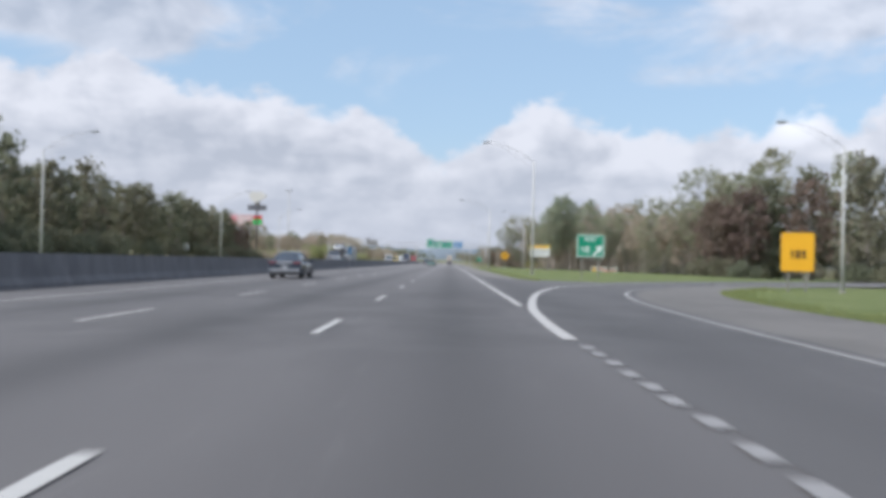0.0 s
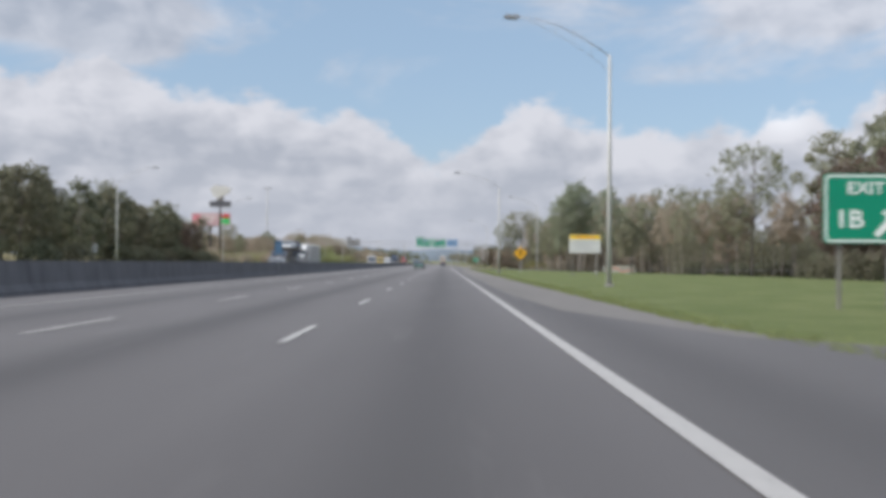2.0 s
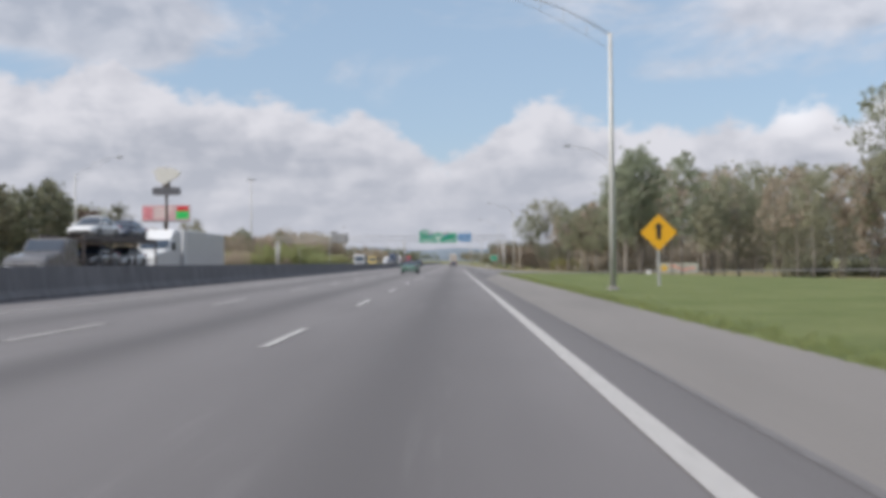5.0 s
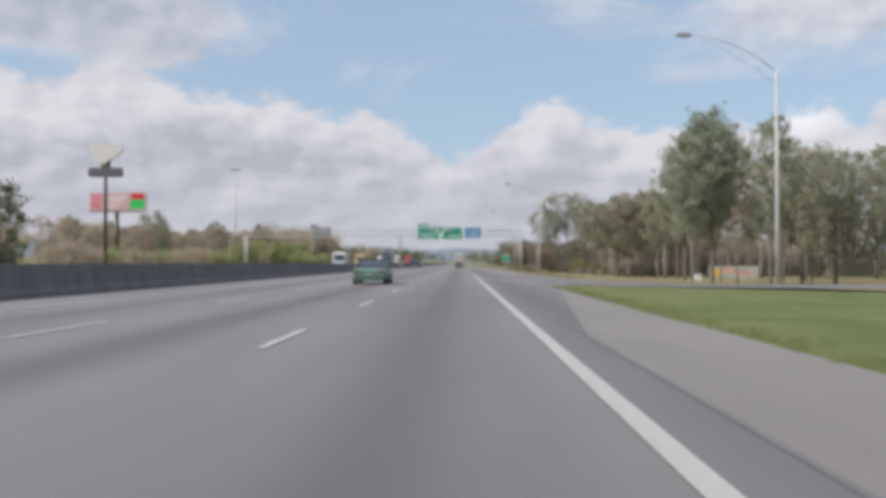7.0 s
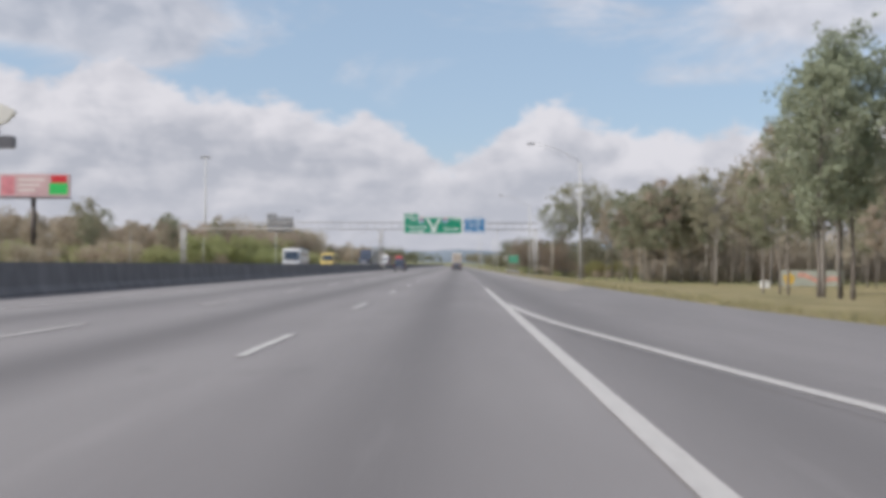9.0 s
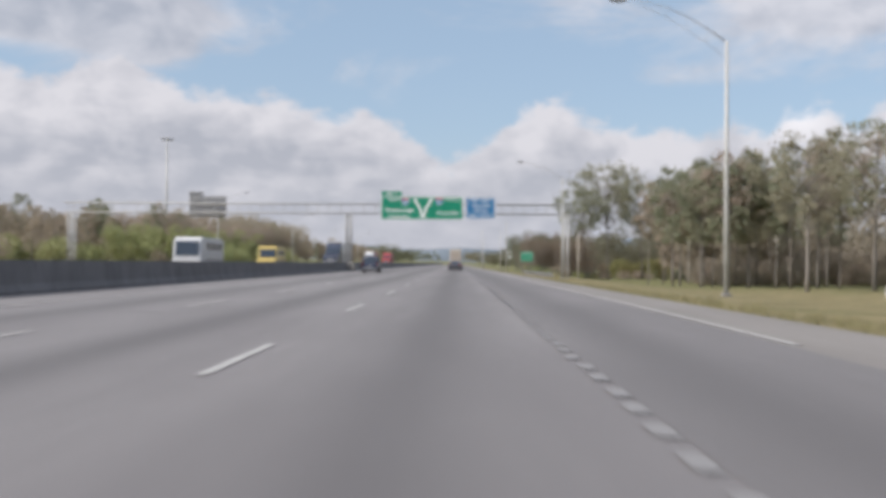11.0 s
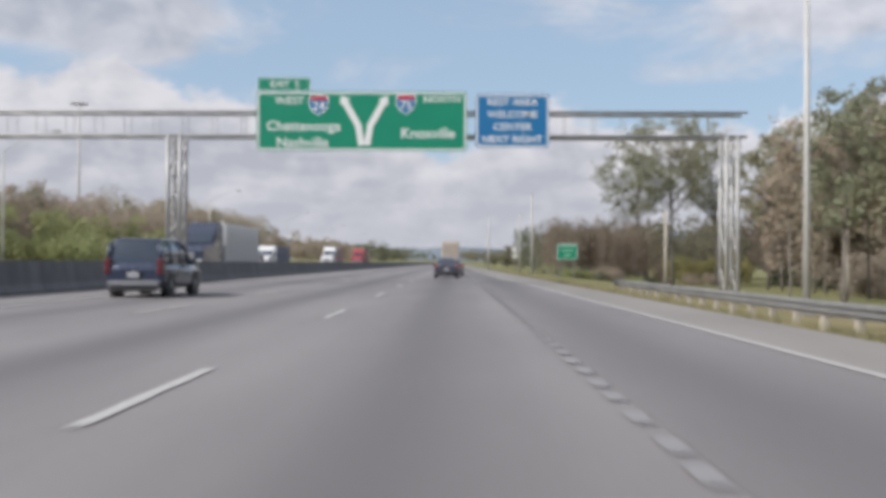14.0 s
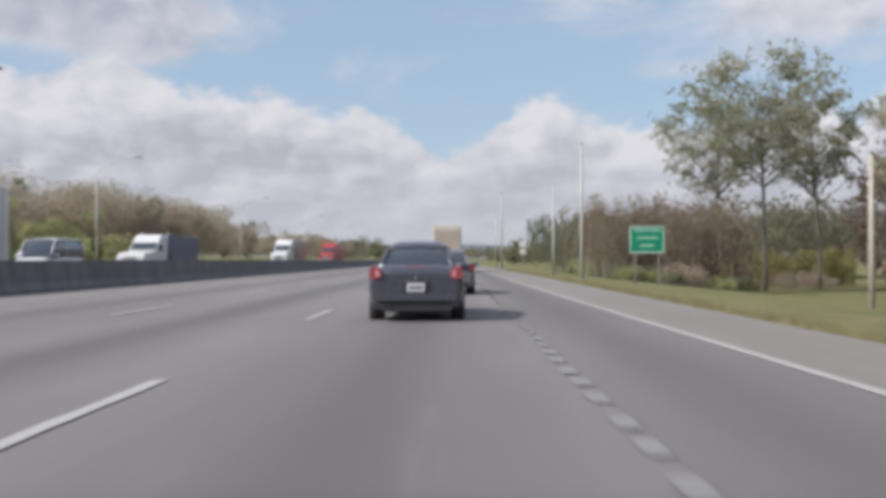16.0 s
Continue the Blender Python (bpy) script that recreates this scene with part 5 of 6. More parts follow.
# pale pylon sign far down the road
fs = thing("pylon_sign", "far white pylon sign with two boards on a pole", "pole sign", pose(28.6, 790, land(28.6, 790)))
bm = bmesh.new()
tube(bm, [(0, 0, -1), (0, 0, 9.4)], [0.22, 0.16], 10)
part("pole", bm, M_DULL, fs)
for name, half, z0, z1 in (("upper_board", 1.35, 7.2, 9.6), ("lower_board", 1.1, 4.4, 6.6)):
    bm = bmesh.new()
    slab(bm, rounded(-half, half, z0 + 1.0, z1 + 1.0, 0.4), -0.25, 0.25, axis="y")
    part(name, bm, M_SIGNWHITE, fs)

# wooden utility posts beside the woods
for x, y, h in ((22.5, 447.5, 8.0), (44.3, 455, 8.4), (58.5, 448, 9.0)):
    u = thing("utility_pole", "weathered pale wooden pole beside the road", "utility pole", pose(x, y, land(x, y)), "utility poles")
    bm = bmesh.new()
    tube(bm, [(0, 0, -0.5), (0, 0, h)], [0.17, 0.12], 10)
    part("pole", bm, M_WOODPOLE, u)
    if x > 30:
        bm = bmesh.new()
        box(bm, -0.8, 0.8, -0.07, 0.07, h - 0.55, h - 0.4, bevel=0.01)
        part("crossarm", bm, M_WOODPOLE, u)

# low painted board in the clearing
lb = thing("low_billboard", "low wide painted board with yellow and pink picture on posts", "billboard", pose(62.7, 392, land(62.7, 392)))
bm = bmesh.new()
box(bm, -5.6, 5.6, -0.06, 0.06, 0.35, 3.1, bevel=0.02)
p = part("panel", bm, plain("grey_green_board", (0.36, 0.38, 0.33), 0.7, 0, 0.2, 0.8), lb)
bm = bmesh.new()
slab(bm, [(-3.9 + 1.0 * math.cos(a) * (1 + 0.12 * math.sin(5 * a)), 1.65 + 1.0 * math.sin(a) * (1 + 0.12 * math.sin(5 * a))) for a in [k * math.pi / 14 for k in range(28)]], -0.075, -0.065, axis="y")
part("picture_spot", bm, plain("ochre_paint", (0.62, 0.40, 0.07), 0.7, 0, 0.25, 0.9), p)
bm = bmesh.new()
wave = [(-2.4 + 7.2 * k / 16, 2.05 + 0.35 * math.sin(k * 0.5 + 0.6) - 0.05 * k) for k in range(17)]
slab(bm, [(x, z + 0.42) for x, z in wave] + [(x, z - 0.42) for x, z in reversed(wave)], -0.075, -0.065, axis="y")
part("picture_band", bm, plain("pink_paint", (0.56, 0.30, 0.24), 0.7, 0, 0.25, 0.9), p)
for x in (-4.9, -2.5, 2.5, 4.9):
    post(lb, x, 0.16, -0.6, 2.9, 0.1, M_WOODPOLE, True)
wb = thing("utility_box", "small white utility cabinet in the dry grass", "cabinet", pose(54.6, 392, land(54.6, 392)))
bm = bmesh.new()
box(bm, -0.75, 0.75, -0.4, 0.4, -0.1, 1.25, bevel=0.04)
part("body", bm, M_SIGNWHITE, wb)
bm = bmesh.new()
box(bm, -0.82, 0.82, -0.46, 0.46, 1.25, 1.33, bevel=0.02)
part("lid", bm, M_SIGNWHITE, wb)

# ---------------------------------------------------------------- tall commercial signs beyond the opposite carriageway
bb = thing("billboard", "large faded pink billboard with red and green picture", "billboard", pose(-90.5, 427, land(-90.5, 427), 0, 0, 0))
z0 = 15.2 - land(-90.5, 427)
bm = bmesh.new()
box(bm, -7.6, 7.6, -0.35, 0.35, z0, z0 + 4.9, bevel=0.05)
p = part("panel", bm, plain("faded_pink_board", (0.54, 0.36, 0.37), 0.6, 0, 0.12, 0.5), bb)
bm = bmesh.new()
box(bm, -7.2, -4.3, -0.37, -0.352, z0 + 0.4, z0 + 4.4)
part("picture_left", bm, plain("pink_block", (0.56, 0.20, 0.23), 0.6, 0, 0.2, 0.6), p)
bm = bmesh.new()
box(bm, 3.6, 7.0, -0.37, -0.352, z0 + 3.0, z0 + 4.6)
part("picture_top", bm, M_REDP, p, "red block")
bm = bmesh.new()
box(bm, 3.2, 7.2, -0.37, -0.352, z0 + 0.5, z0 + 2.95)
part("picture_bottom", bm, plain("bright_green_block", (0.02, 0.48, 0.10), 0.5), p, "bright green block")
for k in range(3):
    bm = bmesh.new()
    box(bm, -3.4, 2.2 - k, -0.37, -0.352, z0 + 3.4 - k * 1.1, z0 + 3.9 - k * 1.1)
    part("text_bar", bm, plain("pale_lettering", (0.66, 0.60, 0.58), 0.6), p)
bm = bmesh.new()
box(bm, -7.6, 7.6, -1.2, 1.0, z0 - 0.35, z0 - 0.15)
part("catwalk", bm, M_DARKSTEEL, bb)
bm = bmesh.new()
tube(bm, [(-0.4, 0.2, -1), (-0.4, 0.2, z0 + 1)], [0.55, 0.5], 14)
part("pole", bm, M_DARKSTEEL, bb)

ps = thing("pole_sign", "tall pole sign with dark oblong cabinet under a pale rounded emblem", "pole sign", pose(-75.5, 377, land(-75.5, 377)))
zb = land(-75.5, 377)
bm = bmesh.new()
tube(bm, [(0, 0, -1), (0, 0, 21.5 - zb), (0, 0, 27 - zb)], [0.4, 0.34, 0.25], 12)
part("pole", bm, M_DARKSTEEL, ps)
bm = bmesh.new()
slab(bm, rounded(-3.6, 3.6, 19.7 - zb, 21.7 - zb, 0.45, 5), -0.55, 0.55, axis="y")
part("cabinet", bm, plain("dark_grey_cabinet", (0.10, 0.10, 0.115), 0.5, 0, 0.1), ps)
bm = bmesh.new()
ol = []
for k in range(40):
    a = 2 * math.pi * k / 40
    rr = 1 + 0.10 * math.sin(3 * a + 0.5) + 0.06 * math.sin(7 * a)
    ol.append((3.3 * rr * math.cos(a), 25.2 - zb + 1.9 * rr * math.sin(a) - (0.5 if -0.8 < math.cos(a) < 0.0 and math.sin(a) < 0 else 0)))
slab(bm, ol, -0.4, 0.4, axis="y")
part("emblem", bm, plain("cream_emblem", (0.60, 0.59, 0.56), 0.55, 0, 0.1), ps, "pale rounded emblem board")
bm = bmesh.new()
box(bm, -1.0, 1.0, -0.2, 0.2, 21.7 - zb, 23.6 - zb, bevel=0.05)
part("neck", bm, M_DARKSTEEL, ps)

# ---------------------------------------------------------------- grass tufts along the pavement edge


def grass_tufts(name, spots, mat, label, seed, h0, h1, blades=6):
    q = np.random.RandomState(seed)
    vs, fs = [], []
    for x, y in spots:
        z = land(x, y) - 0.03
        for _ in range(blades):
            a = q.uniform(0, 6.283)
            r_, h = q.uniform(0.0, 0.16), q.uniform(h0, h1)
            bx, by = x + r_ * math.cos(a), y + r_ * math.sin(a)
            wv = q.uniform(0.008, 0.02)
            lx, ly = q.uniform(-0.4, 0.4) * h, q.uniform(-0.4, 0.4) * h
            k = len(vs)
            b = a + 1.57
            vs += [(bx - wv * math.cos(b), by - wv * math.sin(b), z), (bx + wv * math.cos(b), by + wv * math.sin(b), z), (bx + lx, by + ly, z + h)]
            fs.append((k, k + 1, k + 2))
    me = bpy.data.meshes.new(name)
    me.from_pydata(vs, [], fs)
    me.materials.append(mat)
    return tagged(new(name, me), label, "grass", "", "stuff")


M_BLADE = leaf_mat("grass_blades", [(0.22, 0.27, 0.10), (0.25, 0.30, 0.12), (0.30, 0.29, 0.14)])
M_BLADE_DRY = leaf_mat("dry_grass_blades", [(0.34, 0.29, 0.17), (0.40, 0.34, 0.21), (0.30, 0.31, 0.15)])
spots, dry = [], []
for _ in range(2600):
    y = rng.uniform(58, 214)
    spots.append((4.72 + abs(rng.gauss(0, 0.45)) + (0.6 * max(0, 1 - (y - 58) / 8)), y))
for _ in range(1600):
    f = rng.random()
    i = int(f * (len(INN) - 56))
    base = offset(INN, 3.6 + abs(rng.gauss(0, 0.8)))[i]
    spots.append(base)
for _ in range(3000):
    y = rng.uniform(238, 500)
    e_ = lerp([(238, 8.3), (250, 7.6), (300, 6.95), (330, 6.65), (380, 6.45), (410, 6.25), (500, 6.15)], y)
    dry.append((e_ + abs(rng.gauss(0, 0.7)), y))
grass_tufts("grass_edge", spots, M_BLADE, "short green grass along the pavement edge", 51, 0.05, 0.16)
grass_tufts("dry_grass_edge", dry, M_BLADE_DRY, "dry tan and green grass along the pavement edge", 52, 0.08, 0.28)

# ---------------------------------------------------------------- vehicles


def car_paint(name, col, rough=0.28, metal=0.35):
    def build(n, b):
        v = obj_vec(n)
        a = n.noise(v, 1.6, 4.0)
        dust = n.noise(v, 30.0, 3.0)
        sz = n.add("ShaderNodeSeparateXYZ", inp={0: v}).outputs[2]
        low = n.m("MULTIPLY", n.step(n.m("ADD", sz, n.m("MULTIPLY", a, 0.25)), 0.35, 0.75, 1.0, 0.0), 0.4)
        c = n.mix(n.m("MULTIPLY", n.step(dust, 0.4, 0.7), 0.05), col, (0.2, 0.19, 0.18))
        c = n.mix(low, c, (0.16, 0.15, 0.14))
        n.put(b.inputs["Base Color"], c)
        b.inputs["Metallic"].default_value = metal
        n.put(b.inputs["Roughness"], n.step(a, 0.3, 0.7, rough - 0.05, rough + 0.1))
        b.inputs["Coat Weight"].default_value = 0.6
        b.inputs["Coat Roughness"].default_value = 0.08
    return material(name, build)


# the blue base stands in for part of the sky's reflection
M_GLASS = plain("sky_toned_car_glass", (0.038, 0.052, 0.075), 0.06, 0.0, 0.05, 1.0, 0.5)
M_TYRE = plain("tyre_rubber", (0.028, 0.028, 0.028), 0.85, 0.0, 0.2, 6.0)
M_RIM = plain("alloy_rim", (0.42, 0.42, 0.43), 0.35, 0.8, 0.12, 4.0)
M_TRIM = plain("black_plastic_trim", (0.03, 0.03, 0.032), 0.6)
M_TAIL = plain("red_lamp_lens", (0.34, 0.012, 0.016), 0.15, 0.0, 0.1, 8.0, 0.6)
M_TAIL_LIT = glow("lit_red_lamp", (1.0, 0.2, 0.24), 0.05, (0.27, 0.05, 0.065))
M_HEAD = plain("clear_lamp_lens", (0.62, 0.64, 0.66), 0.12, 0.1, 0.08, 8.0, 0.6)
M_TAIL_DARK = plain("smoked_red_lens", (0.13, 0.03, 0.035), 0.2, 0.0, 0.1, 8.0, 0.6)
M_SOFTTOP = plain("dark_soft_top_cloth", (0.035, 0.038, 0.045), 0.8)
M_LENS = plain("pink_lamp_lens", (0.62, 0.30, 0.32), 0.15, 0.0, 0.1, 8.0, 0.6)
M_PLATE = plain("licence_plate_white", (0.55, 0.55, 0.56), 0.5)
M_PLATEBAR = plain("licence_plate_bar", (0.16, 0.18, 0.24), 0.5)


def loft(bm, rings, mi=0, close=True):
    made = [[bm.verts.new(p) for p in r_] for r_ in rings]
    for a, b in zip(made, made[1:]):
        n = len(a)
        for k in range(n if close else n - 1):
            f = bm.faces.new((a[k], a[(k + 1) % n], b[(k + 1) % n], b[k]))
            f.smooth, f.material_index = True, mi
    for r_, flip in ((made[0], True), (made[-1], False)):
        f = bm.faces.new(r_[::-1] if flip else r_)
        f.material_index = mi
    bmesh.ops.recalc_face_normals(bm, faces=bm.faces[:])


def body_ring(y, w, z0, zt, tuck=0.9):
    h = zt - z0
    half = [(w * tuck, z0), (w * 0.975, z0 + 0.16 * h), (w, z0 + 0.42 * h), (w * 0.985, z0 + 0.68 * h), (w * 0.945, z0 + 0.88 * h), (w * 0.86, zt - 0.03 * h), (w * 0.5, zt + 0.01 * h)]
    return [(x, y, z) for x, z in half] + [(-x, y, z) for x, z in reversed(half)]


def wheel(parent, x, y, r, width, side):
    bm = bmesh.new()
    n = 20
    prof_ = [(0.62 * r, -width / 2), (0.93 * r, -width / 2), (r, -width * 0.36), (r, width * 0.36), (0.93 * r, width / 2), (0.62 * r, width / 2)]
    rings = [[(x + b, y + a * math.cos(t), r + a * math.sin(t)) for a, b in prof_] for t in [2 * math.pi * k / n for k in range(n)]]
    vs = [[bm.verts.new(p) for p in q] for q in rings]
    for k in range(n):
        a, b = vs[k], vs[(k + 1) % n]
        for j in range(len(prof_)):
            f = bm.faces.new((a[j], a[(j + 1) % len(prof_)], b[(j + 1) % len(prof_)], b[j]))
            f.smooth = True
    bmesh.ops.recalc_face_normals(bm, faces=bm.faces[:])
    tyre = part("tyre", bm, M_TYRE, parent)
    bm = bmesh.new()
    xo = x + side * width * 0.32
    tube(bm, [(x - side * width * 0.3, y, r), (xo, y, r)], 0.63 * r, 18)
    for k in range(5):
        a = 2 * math.pi * k / 5
        tube(bm, [(xo + side * 0.01, y, r), (xo + side * 0.02, y + 0.58 * r * math.cos(a), r + 0.58 * r * math.sin(a))], [0.12 * r, 0.08 * r], 6)
    part("rim", bm, M_RIM, tyre)


def car(name, label, category, paint, L, W, H, style, at, lit=False, tail=M_TAIL, chrome=False, roof_mat=None):
    """A passenger car with its tail at y = 0 and its nose at y = L."""
    top = thing(name, label, category, at, "vehicles on the road")
    w = W / 2
    suv, van, coupe = style == "suv", style == "van", style == "coupe"
    belt = 0.62 * H if not (suv or van) else 0.58 * H
    if suv or van:
        st = [(0.0, 0.90, 0.42, 0.80 * belt), (0.05, 0.955, 0.36, belt), (0.35, 0.99, 0.30, belt + 0.02), (0.3 * L, 1.0, 0.26, belt + 0.02), (0.62 * L, 1.0, 0.26, belt),
              (0.73 * L, 0.985, 0.27, belt - 0.02), (0.9 * L, 0.95, 0.30, belt - 0.08), (0.975 * L, 0.87, 0.36, belt - 0.2), (L, 0.78, 0.45, belt - 0.35)]
    else:
        deck = belt + (0.10 if style == "sedan" else 0.02)
        st = [(0.0, 0.88, 0.32, deck - 0.15), (0.06, 0.945, 0.25, deck - 0.05), (0.22, 0.985, 0.22, deck), (0.16 * L, 1.0, 0.20, deck + 0.02), (0.3 * L, 1.0, 0.22, belt + 0.03),
              (0.62 * L, 1.0, 0.22, belt), (0.72 * L, 0.99, 0.23, belt - 0.02), (0.88 * L, 0.95, 0.25, belt - 0.10), (0.97 * L, 0.86, 0.30, belt - 0.22), (L, 0.72, 0.40, belt - 0.36)]
    bm = bmesh.new()
    loft(bm, [body_ring(y, w * k, z0, zt) for y, k, z0, zt in st])
    body = part("body", bm, paint, top)
    # glasshouse
    if suv or van:
        g = [(0.07, belt - 0.02, 0.90), (0.20, H - 0.10, 0.80), (0.32, H - 0.03, 0.78), (0.5 * L, H - 0.01, 0.79), (0.57 * L if suv else 0.7 * L, H - 0.06, 0.78), ((0.73 if suv else 0.86) * L, belt - 0.02, 0.88)]
    elif coupe:
        g = [(0.17 * L, belt, 0.86), (0.34 * L, H - 0.04, 0.68), (0.42 * L, H, 0.68), (0.50 * L, H - 0.01, 0.68), (0.56 * L, H - 0.07, 0.69), (0.73 * L, belt - 0.02, 0.87)]
    else:
        g = [(0.10 * L, belt + 0.05, 0.76), (0.20 * L, H - 0.13, 0.62), (0.29 * L, H - 0.03, 0.58), (0.38 * L, H, 0.58), (0.48 * L, H, 0.60), (0.56 * L, H - 0.06, 0.62), (0.74 * L, belt - 0.02, 0.84)]
    base_y0, base_y1 = g[0][0], g[-1][0]

    def ring(y, zt, kt, grow=0.0):
        f = (y - base_y0) / (base_y1 - base_y0)
        zb = belt - 0.06
        wt, wb = w * kt + grow, w * (0.84 if style == "sedan" else 0.93) + grow
        t = max(0.02, zt - zb)
        return [(wb, y, zb), ((wb + wt) / 2 + 0.015, y, zb + t * 0.5), (wt, y, zb + t * 0.9), (wt * 0.8, y, zt + grow), (0, y, zt + 0.012 + grow),
                (-wt * 0.8, y, zt + grow), (-wt, y, zb + t * 0.9), (-(wb + wt) / 2 - 0.015, y, zb + t * 0.5), (-wb, y, zb)]
    bm = bmesh.new()
    loft(bm, [ring(*q) for q in g])
    part("glasshouse", bm, M_GLASS, body, "dark window glass with sky reflection put into its blue")
    # roof and pillars over the glass
    bm = bmesh.new()
    roof = [q for q in g[1:-1]]
    rr = []
    for y, zt, kt in roof:
        wt = w * kt + 0.012
        rr.append([(wt * 1.01, y, zt - 0.075), (wt * 0.97, y, zt - 0.01), (wt * 0.7, y, zt + 0.022), (0, y, zt + 0.03), (-wt * 0.7, y, zt + 0.022), (-wt * 0.97, y, zt - 0.01), (-wt * 1.01, y, zt - 0.075)])
    loft(bm, rr)
    part("roof", bm, roof_mat or paint, body)
    for s in (-1, 1):
        bm = bmesh.new()
        (ya, za, ka), (yb, zb2, kb) = g[0], g[1]
        tube(bm, [(s * w * (0.80 if style == "sedan" else 0.91), ya, belt - 0.05), (s * (w * (ka + kb) / 2 + 0.012), (ya + yb) / 2, (belt + zb2) / 2), (s * (w * kb + 0.012), yb, zb2 - 0.05)], 0.055 if not (suv or van) else 0.07, 6)
        part("rear_pillar", bm, roof_mat or paint, body)
        bm = bmesh.new()
        (yc, zc, kc), (yd, zd, kd) = g[-2], g[-1]
        tube(bm, [(s * (w * kc + 0.01), yc, zc - 0.05), (s * w * (0.85 if style == "sedan" else 0.92), yd, belt - 0.04)], 0.04, 6)
        part("front_pillar", bm, paint, body)
        bm = bmesh.new()
        ym = 0.47 * L
        tube(bm, [(s * w * (0.85 if style == "sedan" else 0.935), ym, belt - 0.04), (s * (w * g[3][2] + 0.012), ym - 0.05, g[3][1] - 0.08)], 0.04, 6)
        if suv:
            part("middle_pillar", bm, paint, body)
            bm = bmesh.new()
            ym = 0.24 * L
            tube(bm, [(s * w * 0.935, ym, belt - 0.04), (s * (w * g[2][2] + 0.012), ym, g[2][1] - 0.08)], 0.05, 6)
        part("middle_pillar" if not suv else "quarter_pillar", bm, paint, body)
        # side mirror
        bm = bmesh.new()
        my = 0.66 * L if not van else 0.78 * L
        box(bm, min(s * w * 0.95, s * (w + 0.17)), max(s * w * 0.95, s * (w + 0.17)), my - 0.07, my + 0.06, belt - 0.02, belt + 0.13, bevel=0.03)
        part("mirror", bm, paint, body)
        # lamps
        bm = bmesh.new()
        if suv or van:
            box(bm, min(s * w * 0.78, s * w * 0.97), max(s * w * 0.78, s * w * 0.97), -0.03, 0.22, belt - 0.34, belt + (0.06 if van else 0.14), bevel=0.03)
        elif coupe:
            box(bm, min(s * w * 0.42, s * w * 0.92), max(s * w * 0.42, s * w * 0.92), -0.03, 0.16, belt - 0.19, belt - 0.085, bevel=0.035)
        else:
            out = [(0.48, 0.02), (0.48, -0.11), (0.93, -0.11), (0.965, -0.06), (0.95, 0.02)] if chrome else [(0.68, -0.03), (0.72, -0.11), (0.82, -0.14), (0.93, -0.13), (0.965, -0.05), (0.94, 0.05), (0.87, 0.10), (0.78, 0.08), (0.72, 0.03)]
            slab(bm, [(s * w * a, belt + b) for a, b in out], -0.03, 0.34, axis="y")
            bmesh.ops.bevel(bm, geom=bm.edges[:], offset=0.012, segments=2, affect="EDGES")
        lamp = part("tail_lamp", bm, M_TAIL_LIT if lit else tail, body, "red tail lamp")
        if style == "sedan":
            bm = bmesh.new()
            slab(bm, [(s * w * a, belt + b) for a, b in ([(0.70, 0.0), (0.70, -0.08), (0.76, -0.08), (0.76, 0.0)] if chrome else [(0.73, -0.03), (0.76, -0.09), (0.81, -0.10), (0.83, 0.02), (0.78, 0.03)])], -0.036, -0.026, axis="y")
            part("reversing_lens", bm, M_LENS, lamp, "pale pink reversing lens")
        bm = bmesh.new()
        box(bm, min(s * w * 0.5, s * w * 0.84), max(s * w * 0.5, s * w * 0.84), L - 0.22, L - 0.02 - 0.05, belt - 0.42, belt - 0.26, bevel=0.04)
        part("head_lamp", bm, M_HEAD, body, "clear head lamp")
    if lit:
        bm = bmesh.new()
        box(bm, -0.17, 0.17, 0.10, 0.15, belt + 0.062, belt + 0.085, bevel=0.008)
        part("brake_lamp", bm, M_TAIL, body, "dark red high brake lamp")
    bm = bmesh.new()
    slab(bm, rounded(-w * 0.86, w * 0.86, 0.36, 0.52, 0.05), -0.055, 0.12, axis="y")
    bmesh.ops.bevel(bm, geom=bm.edges[:], offset=0.025, segments=2, affect="EDGES")
    part("bumper", bm, paint if not (suv or chrome) else M_RIM, body)
    if chrome:
        bm = bmesh.new()
        box(bm, -w * 0.47, w * 0.47, -0.02, 0.06, belt - 0.12, belt + 0.03, bevel=0.02)
        part("trunk_panel", bm, M_RIM, body, "bright metal panel between the tail lamps")
        bm = bmesh.new()
        box(bm, -w * 0.95, w * 0.95, -0.015, 0.1, 0.50, 0.535, bevel=0.01)
        part("bumper_strip", bm, M_RIM, body)
    bm = bmesh.new()
    slab(bm, rounded(-w * 0.74, w * 0.74, 0.19, 0.36, 0.03), -0.01, 0.2, axis="y")
    part("valance", bm, paint if coupe else M_TRIM, body)
    zp = 0.66 * belt + (0.02 if style == "sedan" else -0.05 if coupe else 0.0)
    bm = bmesh.new()
    box(bm, -0.23, 0.23, -0.035, 0.03, zp - 0.1, zp + 0.1, bevel=0.01)
    part("plate_recess", bm, M_TRIM, body)
    bm = bmesh.new()
    box(bm, -0.155, 0.155, -0.045, -0.038, zp - 0.078, zp + 0.078)
    plate = part("licence_plate", bm, M_PLATE, body, "white licence plate")
    bm = bmesh.new()
    box(bm, -0.11, 0.11, -0.049, -0.0465, zp - 0.03, zp + 0.025)
    part("plate_bar", bm, M_PLATEBAR, plate)
    bm = bmesh.new()
    slab(bm, [(0, zp + 0.12), (0.022, zp + 0.17), (0, zp + 0.22), (-0.022, zp + 0.17)], -0.012, 0.02, axis="y")
    part("badge", bm, M_RIM, body)
    bm = bmesh.new()
    tube(bm, [(-w * 0.55, -0.05, 0.27), (-w * 0.55, 0.35, 0.27)], 0.035, 8)
    part("exhaust", bm, M_TRIM, body)
    bm = bmesh.new()
